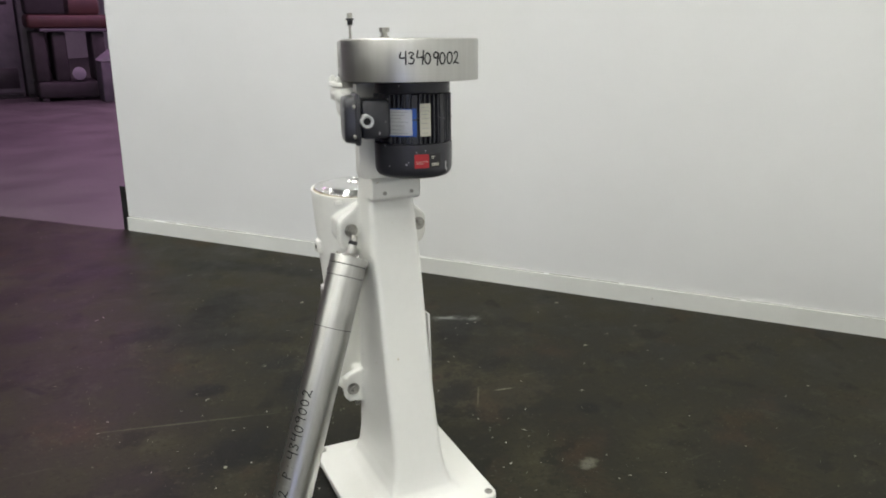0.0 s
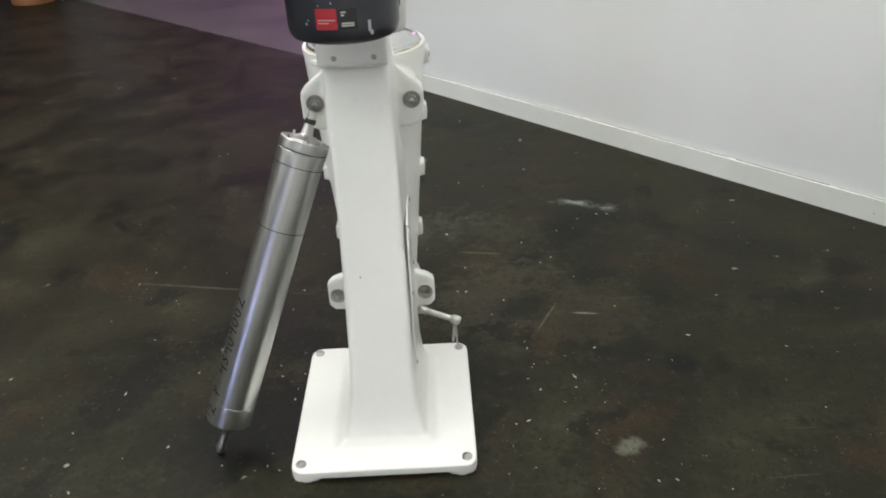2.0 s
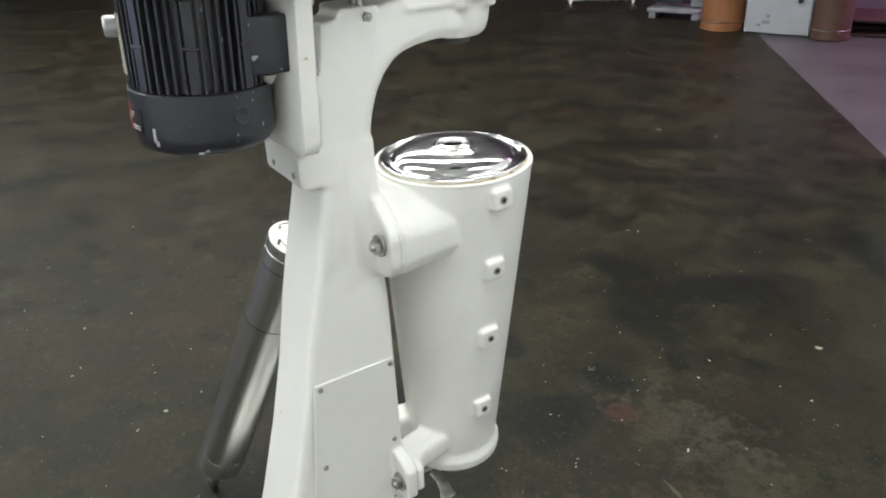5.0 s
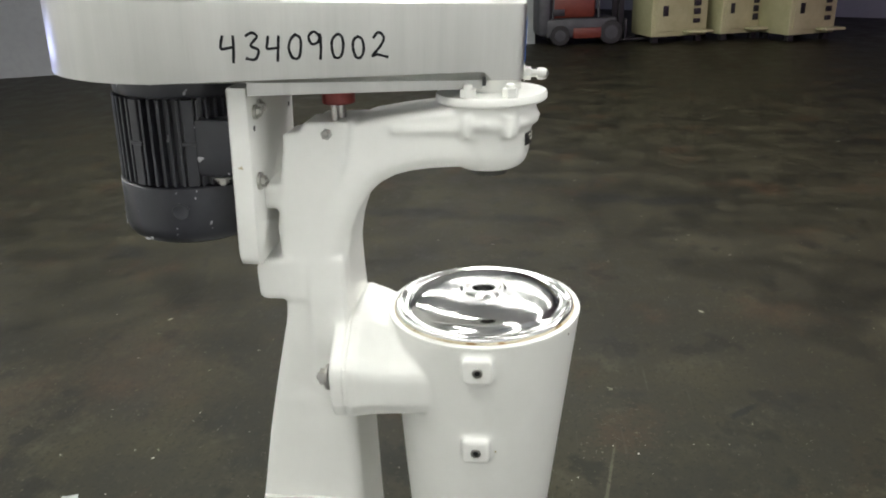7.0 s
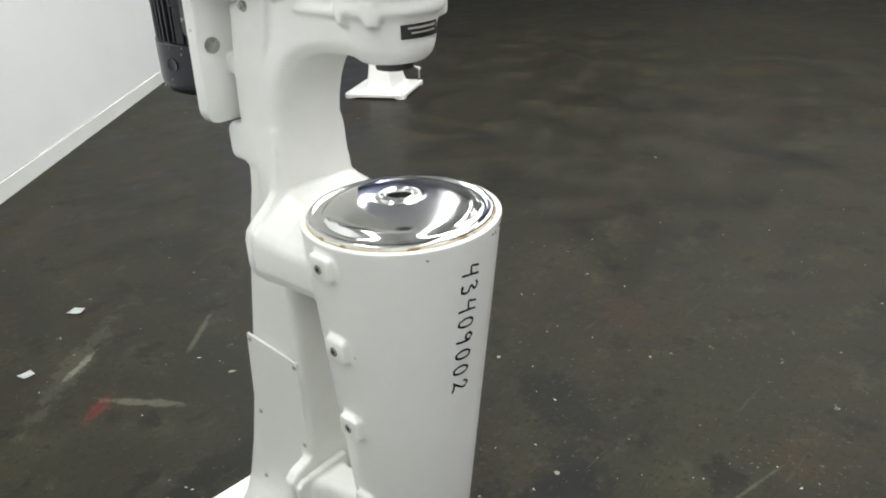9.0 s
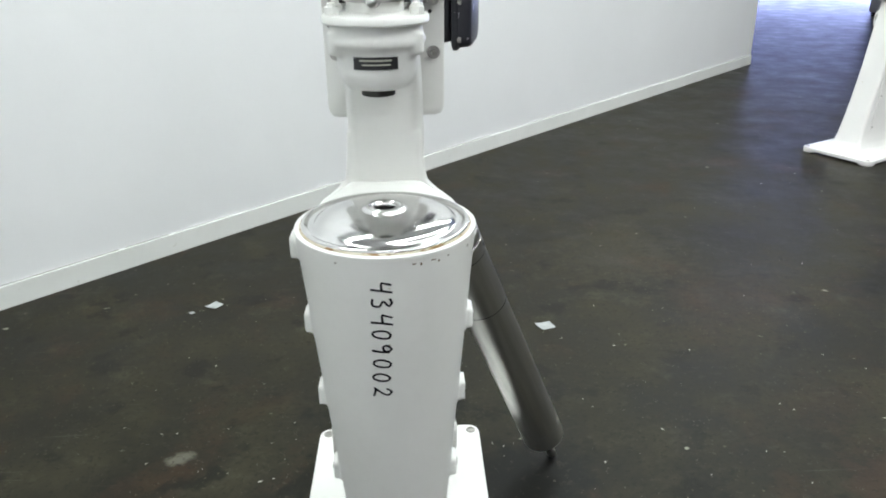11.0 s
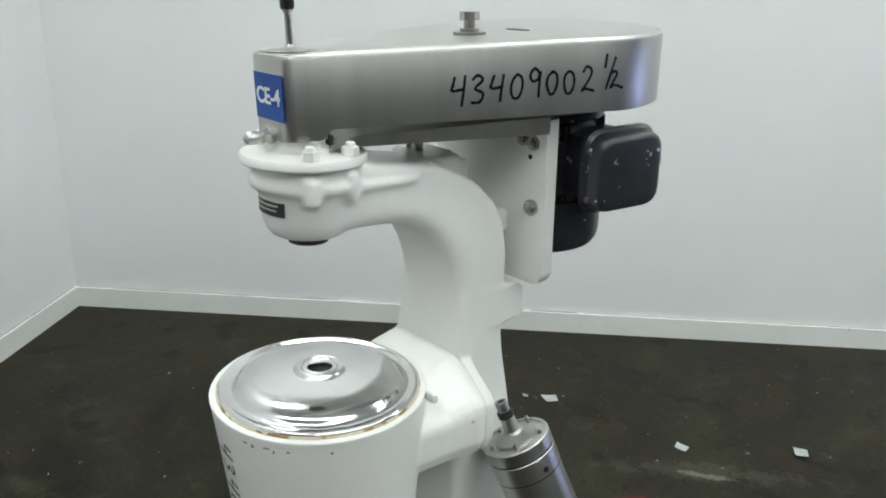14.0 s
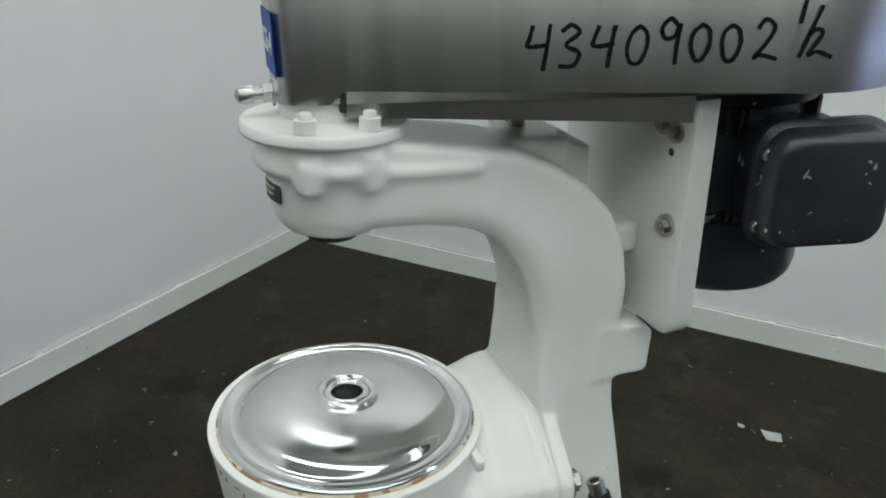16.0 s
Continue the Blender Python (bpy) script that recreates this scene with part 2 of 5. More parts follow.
def floor_material():
    m, nt, bs = nodes_of("stained_concrete")
    big = noise_tex(nt, 0.7, 6.0, 0.62)
    mid = noise_tex(nt, 3.2, 9.0, 0.70)
    fine = noise_tex(nt, 26.0, 6.0, 0.7)
    grit = noise_tex(nt, 160.0, 3.0, 0.6)
    col = ramp(nt, mid, [(0.34, (0.0050, 0.0046, 0.0034)), (0.5, (0.0150, 0.0130, 0.0084)), (0.66, (0.034, 0.0295, 0.0190))])
    col = mix(nt, times(nt, band(nt, big, 0.42, 0.68), 0.5), col, (0.027, 0.024, 0.0155))
    # brown oil film, pale worn smears, dark drips
    rust = noise_tex(nt, 2.3, 5.0, 0.72)
    col = mix(nt, times(nt, band(nt, rust, 0.55, 0.68), 0.44), col, (0.048, 0.0235, 0.0125))
    smear = noise_tex(nt, 6.0, 6.0, 0.66)
    col = mix(nt, times(nt, band(nt, smear, 0.57, 0.70), 0.36), col, (0.066, 0.060, 0.043))
    blot = noise_tex(nt, 5.5, 3.0, 0.55)
    col = mix(nt, times(nt, band(nt, blot, 0.59, 0.65), 0.72), col, (0.0060, 0.0055, 0.0045))
    drip = noise_tex(nt, 13.0, 3.0, 0.6)
    col = mix(nt, times(nt, band(nt, drip, 0.66, 0.71), 0.75), col, (0.0058, 0.0052, 0.0044))
    tc = nt.nodes.new("ShaderNodeTexCoord")
    ragged = add(nt, "ShaderNodeTexNoise", Scale=16.0, Detail=6.0, Roughness=0.7)
    nt.links.new(tc.outputs["Object"], ragged.inputs["Vector"])
    for x, y, rx, ry, turn, colour, strength, rag in STAINS:
        mp = nt.nodes.new("ShaderNodeMapping")
        mp.vector_type = "TEXTURE"
        mp.inputs["Location"].default_value = (x, y, 0)
        mp.inputs["Rotation"].default_value = (0, 0, radians(turn))
        mp.inputs["Scale"].default_value = (rx, ry, 1)
        nt.links.new(tc.outputs["Object"], mp.inputs["Vector"])
        ln = nt.nodes.new("ShaderNodeVectorMath")
        ln.operation = "LENGTH"
        nt.links.new(mp.outputs["Vector"], ln.inputs[0])
        sm = nt.nodes.new("ShaderNodeMath")
        sm.operation = "MULTIPLY_ADD"
        sm.inputs[1].default_value = rag * 2.4
        nt.links.new(ragged.outputs["Fac"], sm.inputs[0])
        nt.links.new(ln.outputs["Value"], sm.inputs[2])
        col = mix(nt, times(nt, band(nt, sm.outputs[0], 1.15 + rag * 1.2, 0.62 + rag * 1.2), min(1.0, strength * (1.35 if colour[0] < 0.01 else 1.15))), col, colour)
    col = mix(nt, times(nt, band(nt, fine, 0.58, 0.72), 0.45), col, (0.058, 0.052, 0.040))
    # scratches, long and thin, in three directions
    for turn, seed in ((0.6, 3.0), (2.1, 9.0), (1.35, 5.0)):
        mp = nt.nodes.new("ShaderNodeMapping")
        mp.inputs["Rotation"].default_value = (0, 0, turn)
        mp.inputs["Scale"].default_value = (1.3, 34.0, 1)
        mp.inputs["Location"].default_value = (seed, seed, 0)
        nt.links.new(tc.outputs["Object"], mp.inputs["Vector"])
        n = add(nt, "ShaderNodeTexNoise", Scale=2.0, Detail=2.0, Roughness=0.5)
        nt.links.new(mp.outputs["Vector"], n.inputs["Vector"])
        patchy = noise_tex(nt, 1.1 + 0.2 * seed, 2.0)
        f = times(nt, band(nt, n.outputs["Fac"], 0.67, 0.74), band(nt, patchy, 0.52, 0.64))
        col = mix(nt, times(nt, f, 0.27), col, (0.10, 0.095, 0.082))
    # paint drips and specks
    for sc, lo, tone, wet, keep in ((7.0, 0.045, (0.34, 0.33, 0.30), 0.8, 0.80), (17.0, 0.07, (0.24, 0.23, 0.20), 0.7, 0.84), (38.0, 0.10, (0.16, 0.15, 0.13), 0.6, 0.80)):
        v = add(nt, "ShaderNodeTexVoronoi", Scale=sc)
        warp = add(nt, "ShaderNodeTexNoise", Scale=sc * 2.5, Detail=2.0)
        nt.links.new(tc.outputs["Object"], warp.inputs["Vector"])
        vm = nt.nodes.new("ShaderNodeMixRGB")
        vm.inputs[0].default_value = 0.06
        nt.links.new(tc.outputs["Object"], vm.inputs[1])
        nt.links.new(warp.outputs["Color"], vm.inputs[2])
        nt.links.new(vm.outputs[0], v.inputs["Vector"])
        sep = nt.nodes.new("ShaderNodeSeparateColor")
        nt.links.new(v.outputs["Color"], sep.inputs[0])
        f = times(nt, band(nt, v.outputs["Distance"], lo + 0.025, lo), band(nt, sep.outputs[0], keep, keep + 0.03))
        col = mix(nt, times(nt, f, wet), col, tone)
    # dark pores and crumbs at finger width
    pores = noise_tex(nt, 55.0, 4.0, 0.72)
    col = mix(nt, times(nt, band(nt, pores, 0.46, 0.36), 0.6), col, (0.0050, 0.0046, 0.0038))
    crumbs = noise_tex(nt, 70.0, 2.0, 0.5)
    patch = noise_tex(nt, 2.6, 3.0, 0.6)
    col = mix(nt, times(nt, times(nt, band(nt, crumbs, 0.66, 0.72), band(nt, patch, 0.45, 0.6)), 0.6), col, (0.10, 0.088, 0.062))
    tint = nt.nodes.new("ShaderNodeMixRGB")
    tint.blend_type = "MULTIPLY"
    tint.inputs[0].default_value = 1.0
    nt.links.new(col, tint.inputs[1])
    tint.inputs[2].default_value = (0.96, 1.0, 0.86, 1)
    nt.links.new(tint.outputs[0], bs.inputs["Base Color"])
    rr = add(nt, "ShaderNodeMapRange")
    rr.inputs[1].default_value, rr.inputs[2].default_value = 0.3, 0.7
    rr.inputs[3].default_value, rr.inputs[4].default_value = 0.36, 0.60
    nt.links.new(mid, rr.inputs[0])
    nt.links.new(rr.outputs[0], bs.inputs["Roughness"])
    bs.inputs["Specular IOR Level"].default_value = 0.16
    h = mix(nt, 0.5, fine, grit)
    bump(nt, bs, h, 0.16, 0.002)
    return m


M_FLOOR = floor_material()
M_BAY = surface("bay_concrete", (0.050, 0.048, 0.047), (0.090, 0.086, 0.084), (0.40, 0.62), 0, 1.6, 20, 0.15)
M_WALL = surface("wall_paint", (0.745, 0.75, 0.755), (0.79, 0.795, 0.80), (0.55, 0.7), 0, 0.9, 60, 0.02, grain=0.04)
M_BOARD = surface("board_paint", (0.72, 0.73, 0.70), (0.78, 0.79, 0.765), (0.4, 0.55), 0, 3.0, 50, 0.04, ((0.35, 0.30, 0.22), 0.05, 34.0), grain=0.08)
# grey tones that hold the shade of the gap above the baseboard
M_CRACK = surface("shaded_crack", (0.20, 0.19, 0.17), (0.42, 0.41, 0.38), (0.8, 0.9), 0, 9.0, 60, 0.0)
M_FARWALL = surface("block_wall_paint", (0.30, 0.315, 0.315), (0.36, 0.375, 0.375), (0.6, 0.8), 0, 0.6, 12, 0.03)
M_CEIL = surface("ceiling_paint", (0.74, 0.75, 0.74), (0.80, 0.81, 0.80), (0.7, 0.9), 0, 0.5, 8, 0.1)
M_CAST = surface("white_enamel", (0.77, 0.772, 0.735), (0.82, 0.82, 0.79), (0.26, 0.40), 0, 3.0, 60, 0.07, ((0.50, 0.44, 0.30), 0.03, 46.0), None, 0.25, 0.08)
M_STEEL = surface("brushed_stainless", (0.45, 0.45, 0.43), (0.51, 0.51, 0.49), (0.26, 0.42), 1.0, 5.0, 90, 0.03, None, (6, 6, 0.25), grain=0.12)
M_TUBE = surface("turned_stainless", (0.46, 0.46, 0.44), (0.60, 0.60, 0.58), (0.23, 0.40), 1.0, 7.0, 60, 0.015, None, (5, 5, 0.22), grain=0.20)
M_CHROME = surface("polished_lid", (0.63, 0.63, 0.62), (0.71, 0.71, 0.70), (-0.05, 0.30), 1.0, 9.0, 60, 0.03, grain=0.14)
M_BOLT = surface("zinc_bolt", (0.30, 0.29, 0.27), (0.52, 0.51, 0.48), (0.25, 0.4), 1.0, 40.0, 200, 0.2)
M_DULL = surface("dull_dark_steel", (0.05, 0.05, 0.045), (0.11, 0.11, 0.10), (0.4, 0.55), 0.8, 30.0, 120, 0.1)
M_MOTOR = surface("motor_grey", (0.019, 0.020, 0.026), (0.034, 0.035, 0.043), (0.22, 0.40), 0, 8.0, 90, 0.12, ((0.42, 0.42, 0.44), 0.10, 46.0))
M_BLACK = surface("black_plastic", (0.008, 0.008, 0.009), (0.018, 0.018, 0.02), (0.4, 0.5), 0, 10, 80, 0.1)
M_INK = surface("marker_ink", (0.008, 0.008, 0.010), (0.016, 0.016, 0.02), (0.5, 0.6), 0, 30, 120, 0.0)
M_INK.node_tree.nodes["Principled BSDF"].inputs["Specular IOR Level"].default_value = 0.1
M_CHIP = surface("rust_chip", (0.10, 0.07, 0.04), (0.22, 0.16, 0.09), (0.6, 0.8), 0, 60, 200, 0.2)
M_BLUE = surface("blue_label", (0.005, 0.062, 0.30), (0.007, 0.078, 0.35), (0.5, 0.6), 0, 10, 100, 0.0)
M_LETTER = surface("white_letter", (0.72, 0.74, 0.75), (0.8, 0.82, 0.83), (0.4, 0.5), 0, 10, 100, 0.0)
M_RED = surface("red_label", (0.34, 0.014, 0.022), (0.42, 0.02, 0.03), (0.4, 0.5), 0, 12, 100, 0.0)
M_TAN = surface("rusty_gasket", (0.46, 0.38, 0.24), (0.70, 0.66, 0.55), (0.6, 0.8), 0, 14, 60, 0.3, ((0.26, 0.16, 0.06), 0.22, 45.0))
M_PALE = surface("pale_plate", (0.42, 0.41, 0.34), (0.52, 0.51, 0.44), (0.4, 0.5), 0, 20, 90, 0.05)
M_FAINT = surface("faint_print", (0.28, 0.29, 0.30), (0.34, 0.35, 0.36), (0.4, 0.5), 0.3, 20, 90, 0.0)
M_SILVER = surface("silver_plate", (0.42, 0.43, 0.44), (0.52, 0.53, 0.54), (0.35, 0.45), 0.6, 20, 90, 0.05)
M_REDPART = surface("red_coupling", (0.16, 0.02, 0.016), (0.22, 0.03, 0.024), (0.45, 0.6), 0, 20, 90, 0.1)
M_PAPER = surface("paper_scrap", (0.30, 0.32, 0.32), (0.44, 0.46, 0.46), (0.6, 0.8), 0, 30, 90, 0.2)
M_WOOD = surface("raw_pallet_wood", (0.30, 0.23, 0.12), (0.46, 0.37, 0.21), (0.6, 0.8), 0, 4, 40, 0.3, None, (1, 8, 8))
M_DRUM = surface("dark_fibreboard", (0.062, 0.030, 0.018), (0.095, 0.048, 0.030), (0.6, 0.75), 0, 5, 50, 0.15)
M_TRUCK = surface("worn_dark_paint", (0.035, 0.036, 0.040), (0.065, 0.067, 0.072), (0.45, 0.6), 0, 5, 50, 0.1)
M_FIBRE = surface("brown_fibreboard", (0.22, 0.085, 0.03), (0.30, 0.13, 0.05), (0.6, 0.75), 0, 5, 50, 0.15)
M_GRIT = surface("pale_grit", (0.28, 0.27, 0.24), (0.55, 0.53, 0.49), (0.6, 0.8), 0, 30, 90, 0.2)
M_DIMWHITE = surface("aged_white_steel", (0.40, 0.42, 0.44), (0.50, 0.52, 0.54), (0.4, 0.55), 0, 3, 50, 0.08)
M_RUSTRED = surface("red_oxide", (0.034, 0.014, 0.011), (0.060, 0.024, 0.018), (0.5, 0.7), 0, 5, 50, 0.15)
M_ORANGE = surface("orange_paint", (0.12, 0.022, 0.012), (0.17, 0.034, 0.018), (0.4, 0.55), 0, 5, 50, 0.1)
M_GREYM = surface("grey_machine_paint", (0.16, 0.165, 0.18), (0.24, 0.245, 0.26), (0.4, 0.6), 0, 5, 50, 0.1)
M_BAYGREY = surface("dim_grey_paint", (0.06, 0.062, 0.068), (0.10, 0.102, 0.11), (0.45, 0.6), 0, 5, 50, 0.1)
M_HOOD = surface("pale_blue_plastic", (0.20, 0.25, 0.36), (0.26, 0.31, 0.42), (0.35, 0.5), 0, 5, 50, 0.05)
M_CREAM = surface("cream_paint", (0.42, 0.40, 0.22), (0.52, 0.50, 0.30), (0.45, 0.6), 0, 4, 40, 0.1)
M_RUBBER = surface("dark_rubber", (0.012, 0.012, 0.012), (0.025, 0.025, 0.025), (0.6, 0.8), 0, 10, 60, 0.2)
M_DAYLIGHT = glow("daylight", (0.75, 0.85, 1.0), 6.0)
M_TUBEGLOW = glow("lamp_tube", (0.97, 1.0, 0.98), 9.0)


# mesh helpers
def ring_faces(bm, rings, closed=True, cap=True):
    vs = [[bm.verts.new(p) for p in r] for r in rings]
    n = len(vs[0])
    for a, b in zip(vs, vs[1:]):
        for i in range(n if closed else n - 1):
            j = (i + 1) % n
            bm.faces.new((a[i], a[j], b[j], b[i]))
    if cap and closed:
        bm.faces.new(vs[0][::-1])
        bm.faces.new(vs[-1])
    return vs


def prism(bm, pts, lo, hi, axis="z"):
    def put(p, h):
        return {"z": (p[0], p[1], h), "x": (h, p[0], p[1]), "y": (p[0], h, p[1])}[axis]
    ring_faces(bm, [[put(p, lo) for p in pts], [put(p, hi) for p in pts]])


def rrect(x0, x1, y0, y1, r, n=5):
    out = []
    for cx, cy, a0 in ((x1 - r, y1 - r, 0), (x0 + r, y1 - r, 90), (x0 + r, y0 + r, 180), (x1 - r, y0 + r, 270)):
        for i in range(n + 1):
            a = radians(a0 + 90 * i / n)
            out.append((cx + r * math.cos(a), cy + r * math.sin(a)))
    return out


def box(bm, x0, x1, y0, y1, z0, z1, bev=0.0):
    if bev <= 0:
        prism(bm, [(x0, y0), (x1, y0), (x1, y1), (x0, y1)], z0, z1)
        return
    b = min(bev, (z1 - z0) * 0.45, (x1 - x0) * 0.45, (y1 - y0) * 0.45)
    rings = []
    for z, inset in ((z0, b), (z0 + 0.3 * b, 0.3 * b), (z0 + b, 0), (z1 - b, 0), (z1 - 0.3 * b, 0.3 * b), (z1, b)):
        rings.append([(x, y, z) for x, y in rrect(x0 + inset, x1 - inset, y0 + inset, y1 - inset, max(b - 0.5 * inset, 0.0004), 3)])
    ring_faces(bm, rings)


def frame_axes(d):
    d = Vector(d).normalized()
    u = d.orthogonal().normalized()
    return u, d.cross(u)


def rod(bm, p0, p1, r0, r1=None, seg=20):
    p0, p1 = Vector(p0), Vector(p1)
    r1 = r0 if r1 is None else r1
    u, v = frame_axes(p1 - p0)
    circ = [(math.cos(2 * math.pi * i / seg), math.sin(2 * math.pi * i / seg)) for i in range(seg)]
    ring_faces(bm, [[p + u * (c * r) + v * (s * r) for c, s in circ] for p, r in ((p0, r0), (p1, r1))])


def turned(bm, profile, p0=(0, 0, 0), d=(0, 0, 1), seg=48):
    """A turned body: profile of (radius, height) along d from p0, both ends capped."""
    p0, d = Vector(p0), Vector(d).normalized()
    if abs(d.z) > 0.999:
        u, v = Vector((1, 0, 0)), Vector((0, 1, 0)) * (1 if d.z > 0 else -1)
    else:
        u, v = frame_axes(d)
    circ = [(math.cos(2 * math.pi * i / seg), math.sin(2 * math.pi * i / seg)) for i in range(seg)]
    ring_faces(bm, [[p0 + d * h + u * (c * r) + v * (s * r) for c, s in circ] for r, h in profile])


def hexagon(bm, p0, p1, r):
    rod(bm, p0, p1, r, r, 6)


def part(name, bm, material, parent=None, label="", smooth=True, sharp=35):
    bmesh.ops.recalc_face_normals(bm, faces=bm.faces)
    me = bpy.data.meshes.new(name)
    bm.to_mesh(me)
    bm.free()
    me.materials.append(material)
    if smooth:
        for p in me.polygons:
            p.use_smooth = True
        me.set_sharp_from_angle(angle=radians(sharp))
    ob = new(name, me)
    if parent:
        ob.parent = parent
    if label:
        ob["label"] = label
    return ob


def thing(name, label, category, group="", kind=""):
    return tagged(new(name), label, category, group, kind)


def fuse(ob, voxel, rounds):
    """Welds the overlapping bodies of a casting into one skin with soft fillets."""
    mod = ob.modifiers.new("weld", "REMESH")
    mod.mode, mod.voxel_size, mod.use_smooth_shade = "VOXEL", voxel, True
    sm = ob.modifiers.new("fillet", "SMOOTH")
    sm.factor, sm.iterations = 0.5, rounds


def structure(name, bm, material, label, category, smooth=False):
    return tagged(part(name, bm, material, None, "", smooth), label, category, "", "structure")


# large structure
def wall_run(bm, s0, s1, t0, t1, z0, z1):
    pts = [room(s0, t0), room(s1, t0), room(s1, t1), room(s0, t1)]
    prism(bm, [(p.x, p.y) for p in pts], z0, z1)


A_END, B_END = 4.74, 9.05
bm = bmesh.new()
EDGE = [(-30, -0.10), (4.74, -0.06), (4.82, 0.02), (8.2, 0.25), (30, 0.25)]
prism(bm, [room(*q).to_2d() for q in EDGE + [(30, 30), (-30, 30)]], -0.1, 0.0)
floor = structure("floor", bm, M_FLOOR, "dark oil-stained concrete floor with paint specks and scratches", "floor")
bm = bmesh.new()
prism(bm, [room(q, r - 0.0005).to_2d() for q, r in EDGE + [(30, -30), (-30, -30)]], -0.104, -0.004)
structure("floor_bay", bm, M_BAY, "paler bare concrete floor of the adjoining bay", "floor")
bm = bmesh.new()
wall_run(bm, -0.14, A_END, -0.14, 0, -0.004, CEIL)
structure("wall_a", bm, M_WALL, "plain white painted partition wall", "wall")
bm = bmesh.new()
wall_run(bm, -0.14, 0, 0, B_END, 0, CEIL)
structure("wall_b", bm, M_WALL, "plain white painted partition wall", "wall")


def baseboard(name, s0, s1, t0, t1):
    bm = bmesh.new()
    wall_run(bm, s0, s1, t0, t1, 0.0, 0.092)
    structure(name, bm, M_BOARD, "white painted wooden baseboard with scuffed edge", "baseboard")


baseboard("baseboard_a", 0.013, A_END + 0.004, 0.0005, 0.0125)
baseboard("baseboard_b", 0.0005, 0.0125, 0.001, B_END + 0.004)


def crack(name, length, along_a, seed):
    """The broken line where the board has come away from the wall; its shade is put into the colour."""
    rnd = random.Random(seed)
    bm = bmesh.new()
    u = 0.02
    while u < length - 0.02:
        v = min(length, u + rnd.uniform(0.08, 0.7))
        z = 0.0921 + rnd.uniform(0, 0.0006)
        h, d = rnd.uniform(0.0016, 0.0034), rnd.uniform(0.0010, 0.0026)
        wall_run(bm, u if along_a else 0.0002, v if along_a else d, 0.0002 if along_a else u, d if along_a else v, z, z + h)
        u = v + rnd.choice((0.004, 0.01, 0.03, 0.10))
    structure(name, bm, M_CRACK, "thin crack along the top of the baseboard, its shade drawn as dark strips", "trim")


crack("trim_crack_a", A_END, True, 4)
crack("trim_crack_b", B_END, False, 9)
# low dark piece of unknown use at the wall end
bm = bmesh.new()
wall_run(bm, A_END + 0.001, A_END + 0.06, -0.11, -0.01, 0.0, 0.30)
structure("trim_wall_end", bm, M_BLACK, "low dark upright piece at the wall end", "trim")
# the far grey wall of the warehouse and the shell behind it
FAR0, FAR1 = Vector((-8.6, -9.3, 0)), Vector((-12.25, 0.55, 0))
fd = (FAR1 - FAR0).normalized()
fn = Vector((-fd.y, fd.x, 0))
bm = bmesh.new()
p = [FAR0, FAR1, FAR1 + fn * 0.2, FAR0 + fn * 0.2]
prism(bm, [(q.x, q.y) for q in p], 0, CEIL)
structure("wall_far", bm, M_FARWALL, "grey painted warehouse wall", "wall")
bm = bmesh.new()
wall_run(bm, -9, -6.2, 20, 20.2, 0, CEIL)
wall_run(bm, 0.6, 18, 20, 20.2, 0, CEIL)
wall_run(bm, -6.2, 0.6, 20, 20.2, 3.4, CEIL)
structure("wall_yard_end", bm, M_FARWALL, "dim grey end wall of the warehouse", "wall")
bm = bmesh.new()
wall_run(bm, -9.2, -9, -14, 20, 0, CEIL)
structure("wall_side", bm, M_FARWALL, "dim grey side wall of the warehouse", "wall")
bm = bmesh.new()
wall_run(bm, -9, 18, -14.2, -14, 0, CEIL)
structure("wall_bay_end", bm, M_DIMWHITE, "dim grey end wall of the adjoining bay", "wall")
bm = bmesh.new()
wall_run(bm, 18, 18.2, -14, 20, 0, CEIL)
structure("wall_bay_side", bm, M_FARWALL, "dim grey outer wall of the warehouse", "wall")
bm = bmesh.new()
wall_run(bm, -9.2, 18.2, -14.2, 20.2, CEIL, CEIL + 0.1)
structure("ceiling", bm, M_CEIL, "plain dim warehouse ceiling", "ceiling")

# dark roller door, supposed here, raised to waist height for the added blue lamp, with daylight under it
bm = bmesh.new()
for k in range(18):
    wall_run(bm, -6.2, 0.6, 20.04 + 0.012 * (k % 2), 20.10, 1.20 + 0.122 * k, 1.20 + 0.122 * (k + 1))
structure("door_yard", bm, M_RUSTRED, "dark red roller door raised to waist height", "door")
bm = bmesh.new()
wall_run(bm, -6.6, 1.0, 20.6, 20.62, -0.05, 3.5)
structure("backdrop_daylight", bm, M_DAYLIGHT, "bright bluish daylight outside the roller door", "backdrop")

# fluorescent fittings
def fitting(place):
    f = thing("ceiling_light", "white two-tube fluorescent fitting hung under the ceiling", "light", "fluorescent fittings")
    bm = bmesh.new()
    prism(bm, [(-0.1, 0), (0.1, 0), (0.06, 0.05), (-0.06, 0.05)], -1.17, 1.17, "x")
    part("housing", bm, M_WALL, f, "", False)
    for y in (-0.05, 0.05):
        bm = bmesh.new()
        rod(bm, (-1.14, y, -0.022), (1.14, y, -0.022), 0.016, None, 12)
        part("tube", bm, M_TUBEGLOW, f)
    for x in (-0.8, 0.8):
        bm = bmesh.new()
        rod(bm, (x, 0, 0.05), (x, 0, CEIL - TUBE_Z), 0.004, None, 6)
        part("hanger", bm, M_BOLT, f)
    f.matrix_basis = Matrix.Translation(place) @ Euler((0, 0, TUBE_TURN)).to_matrix().to_4x4()
    return f


first = None
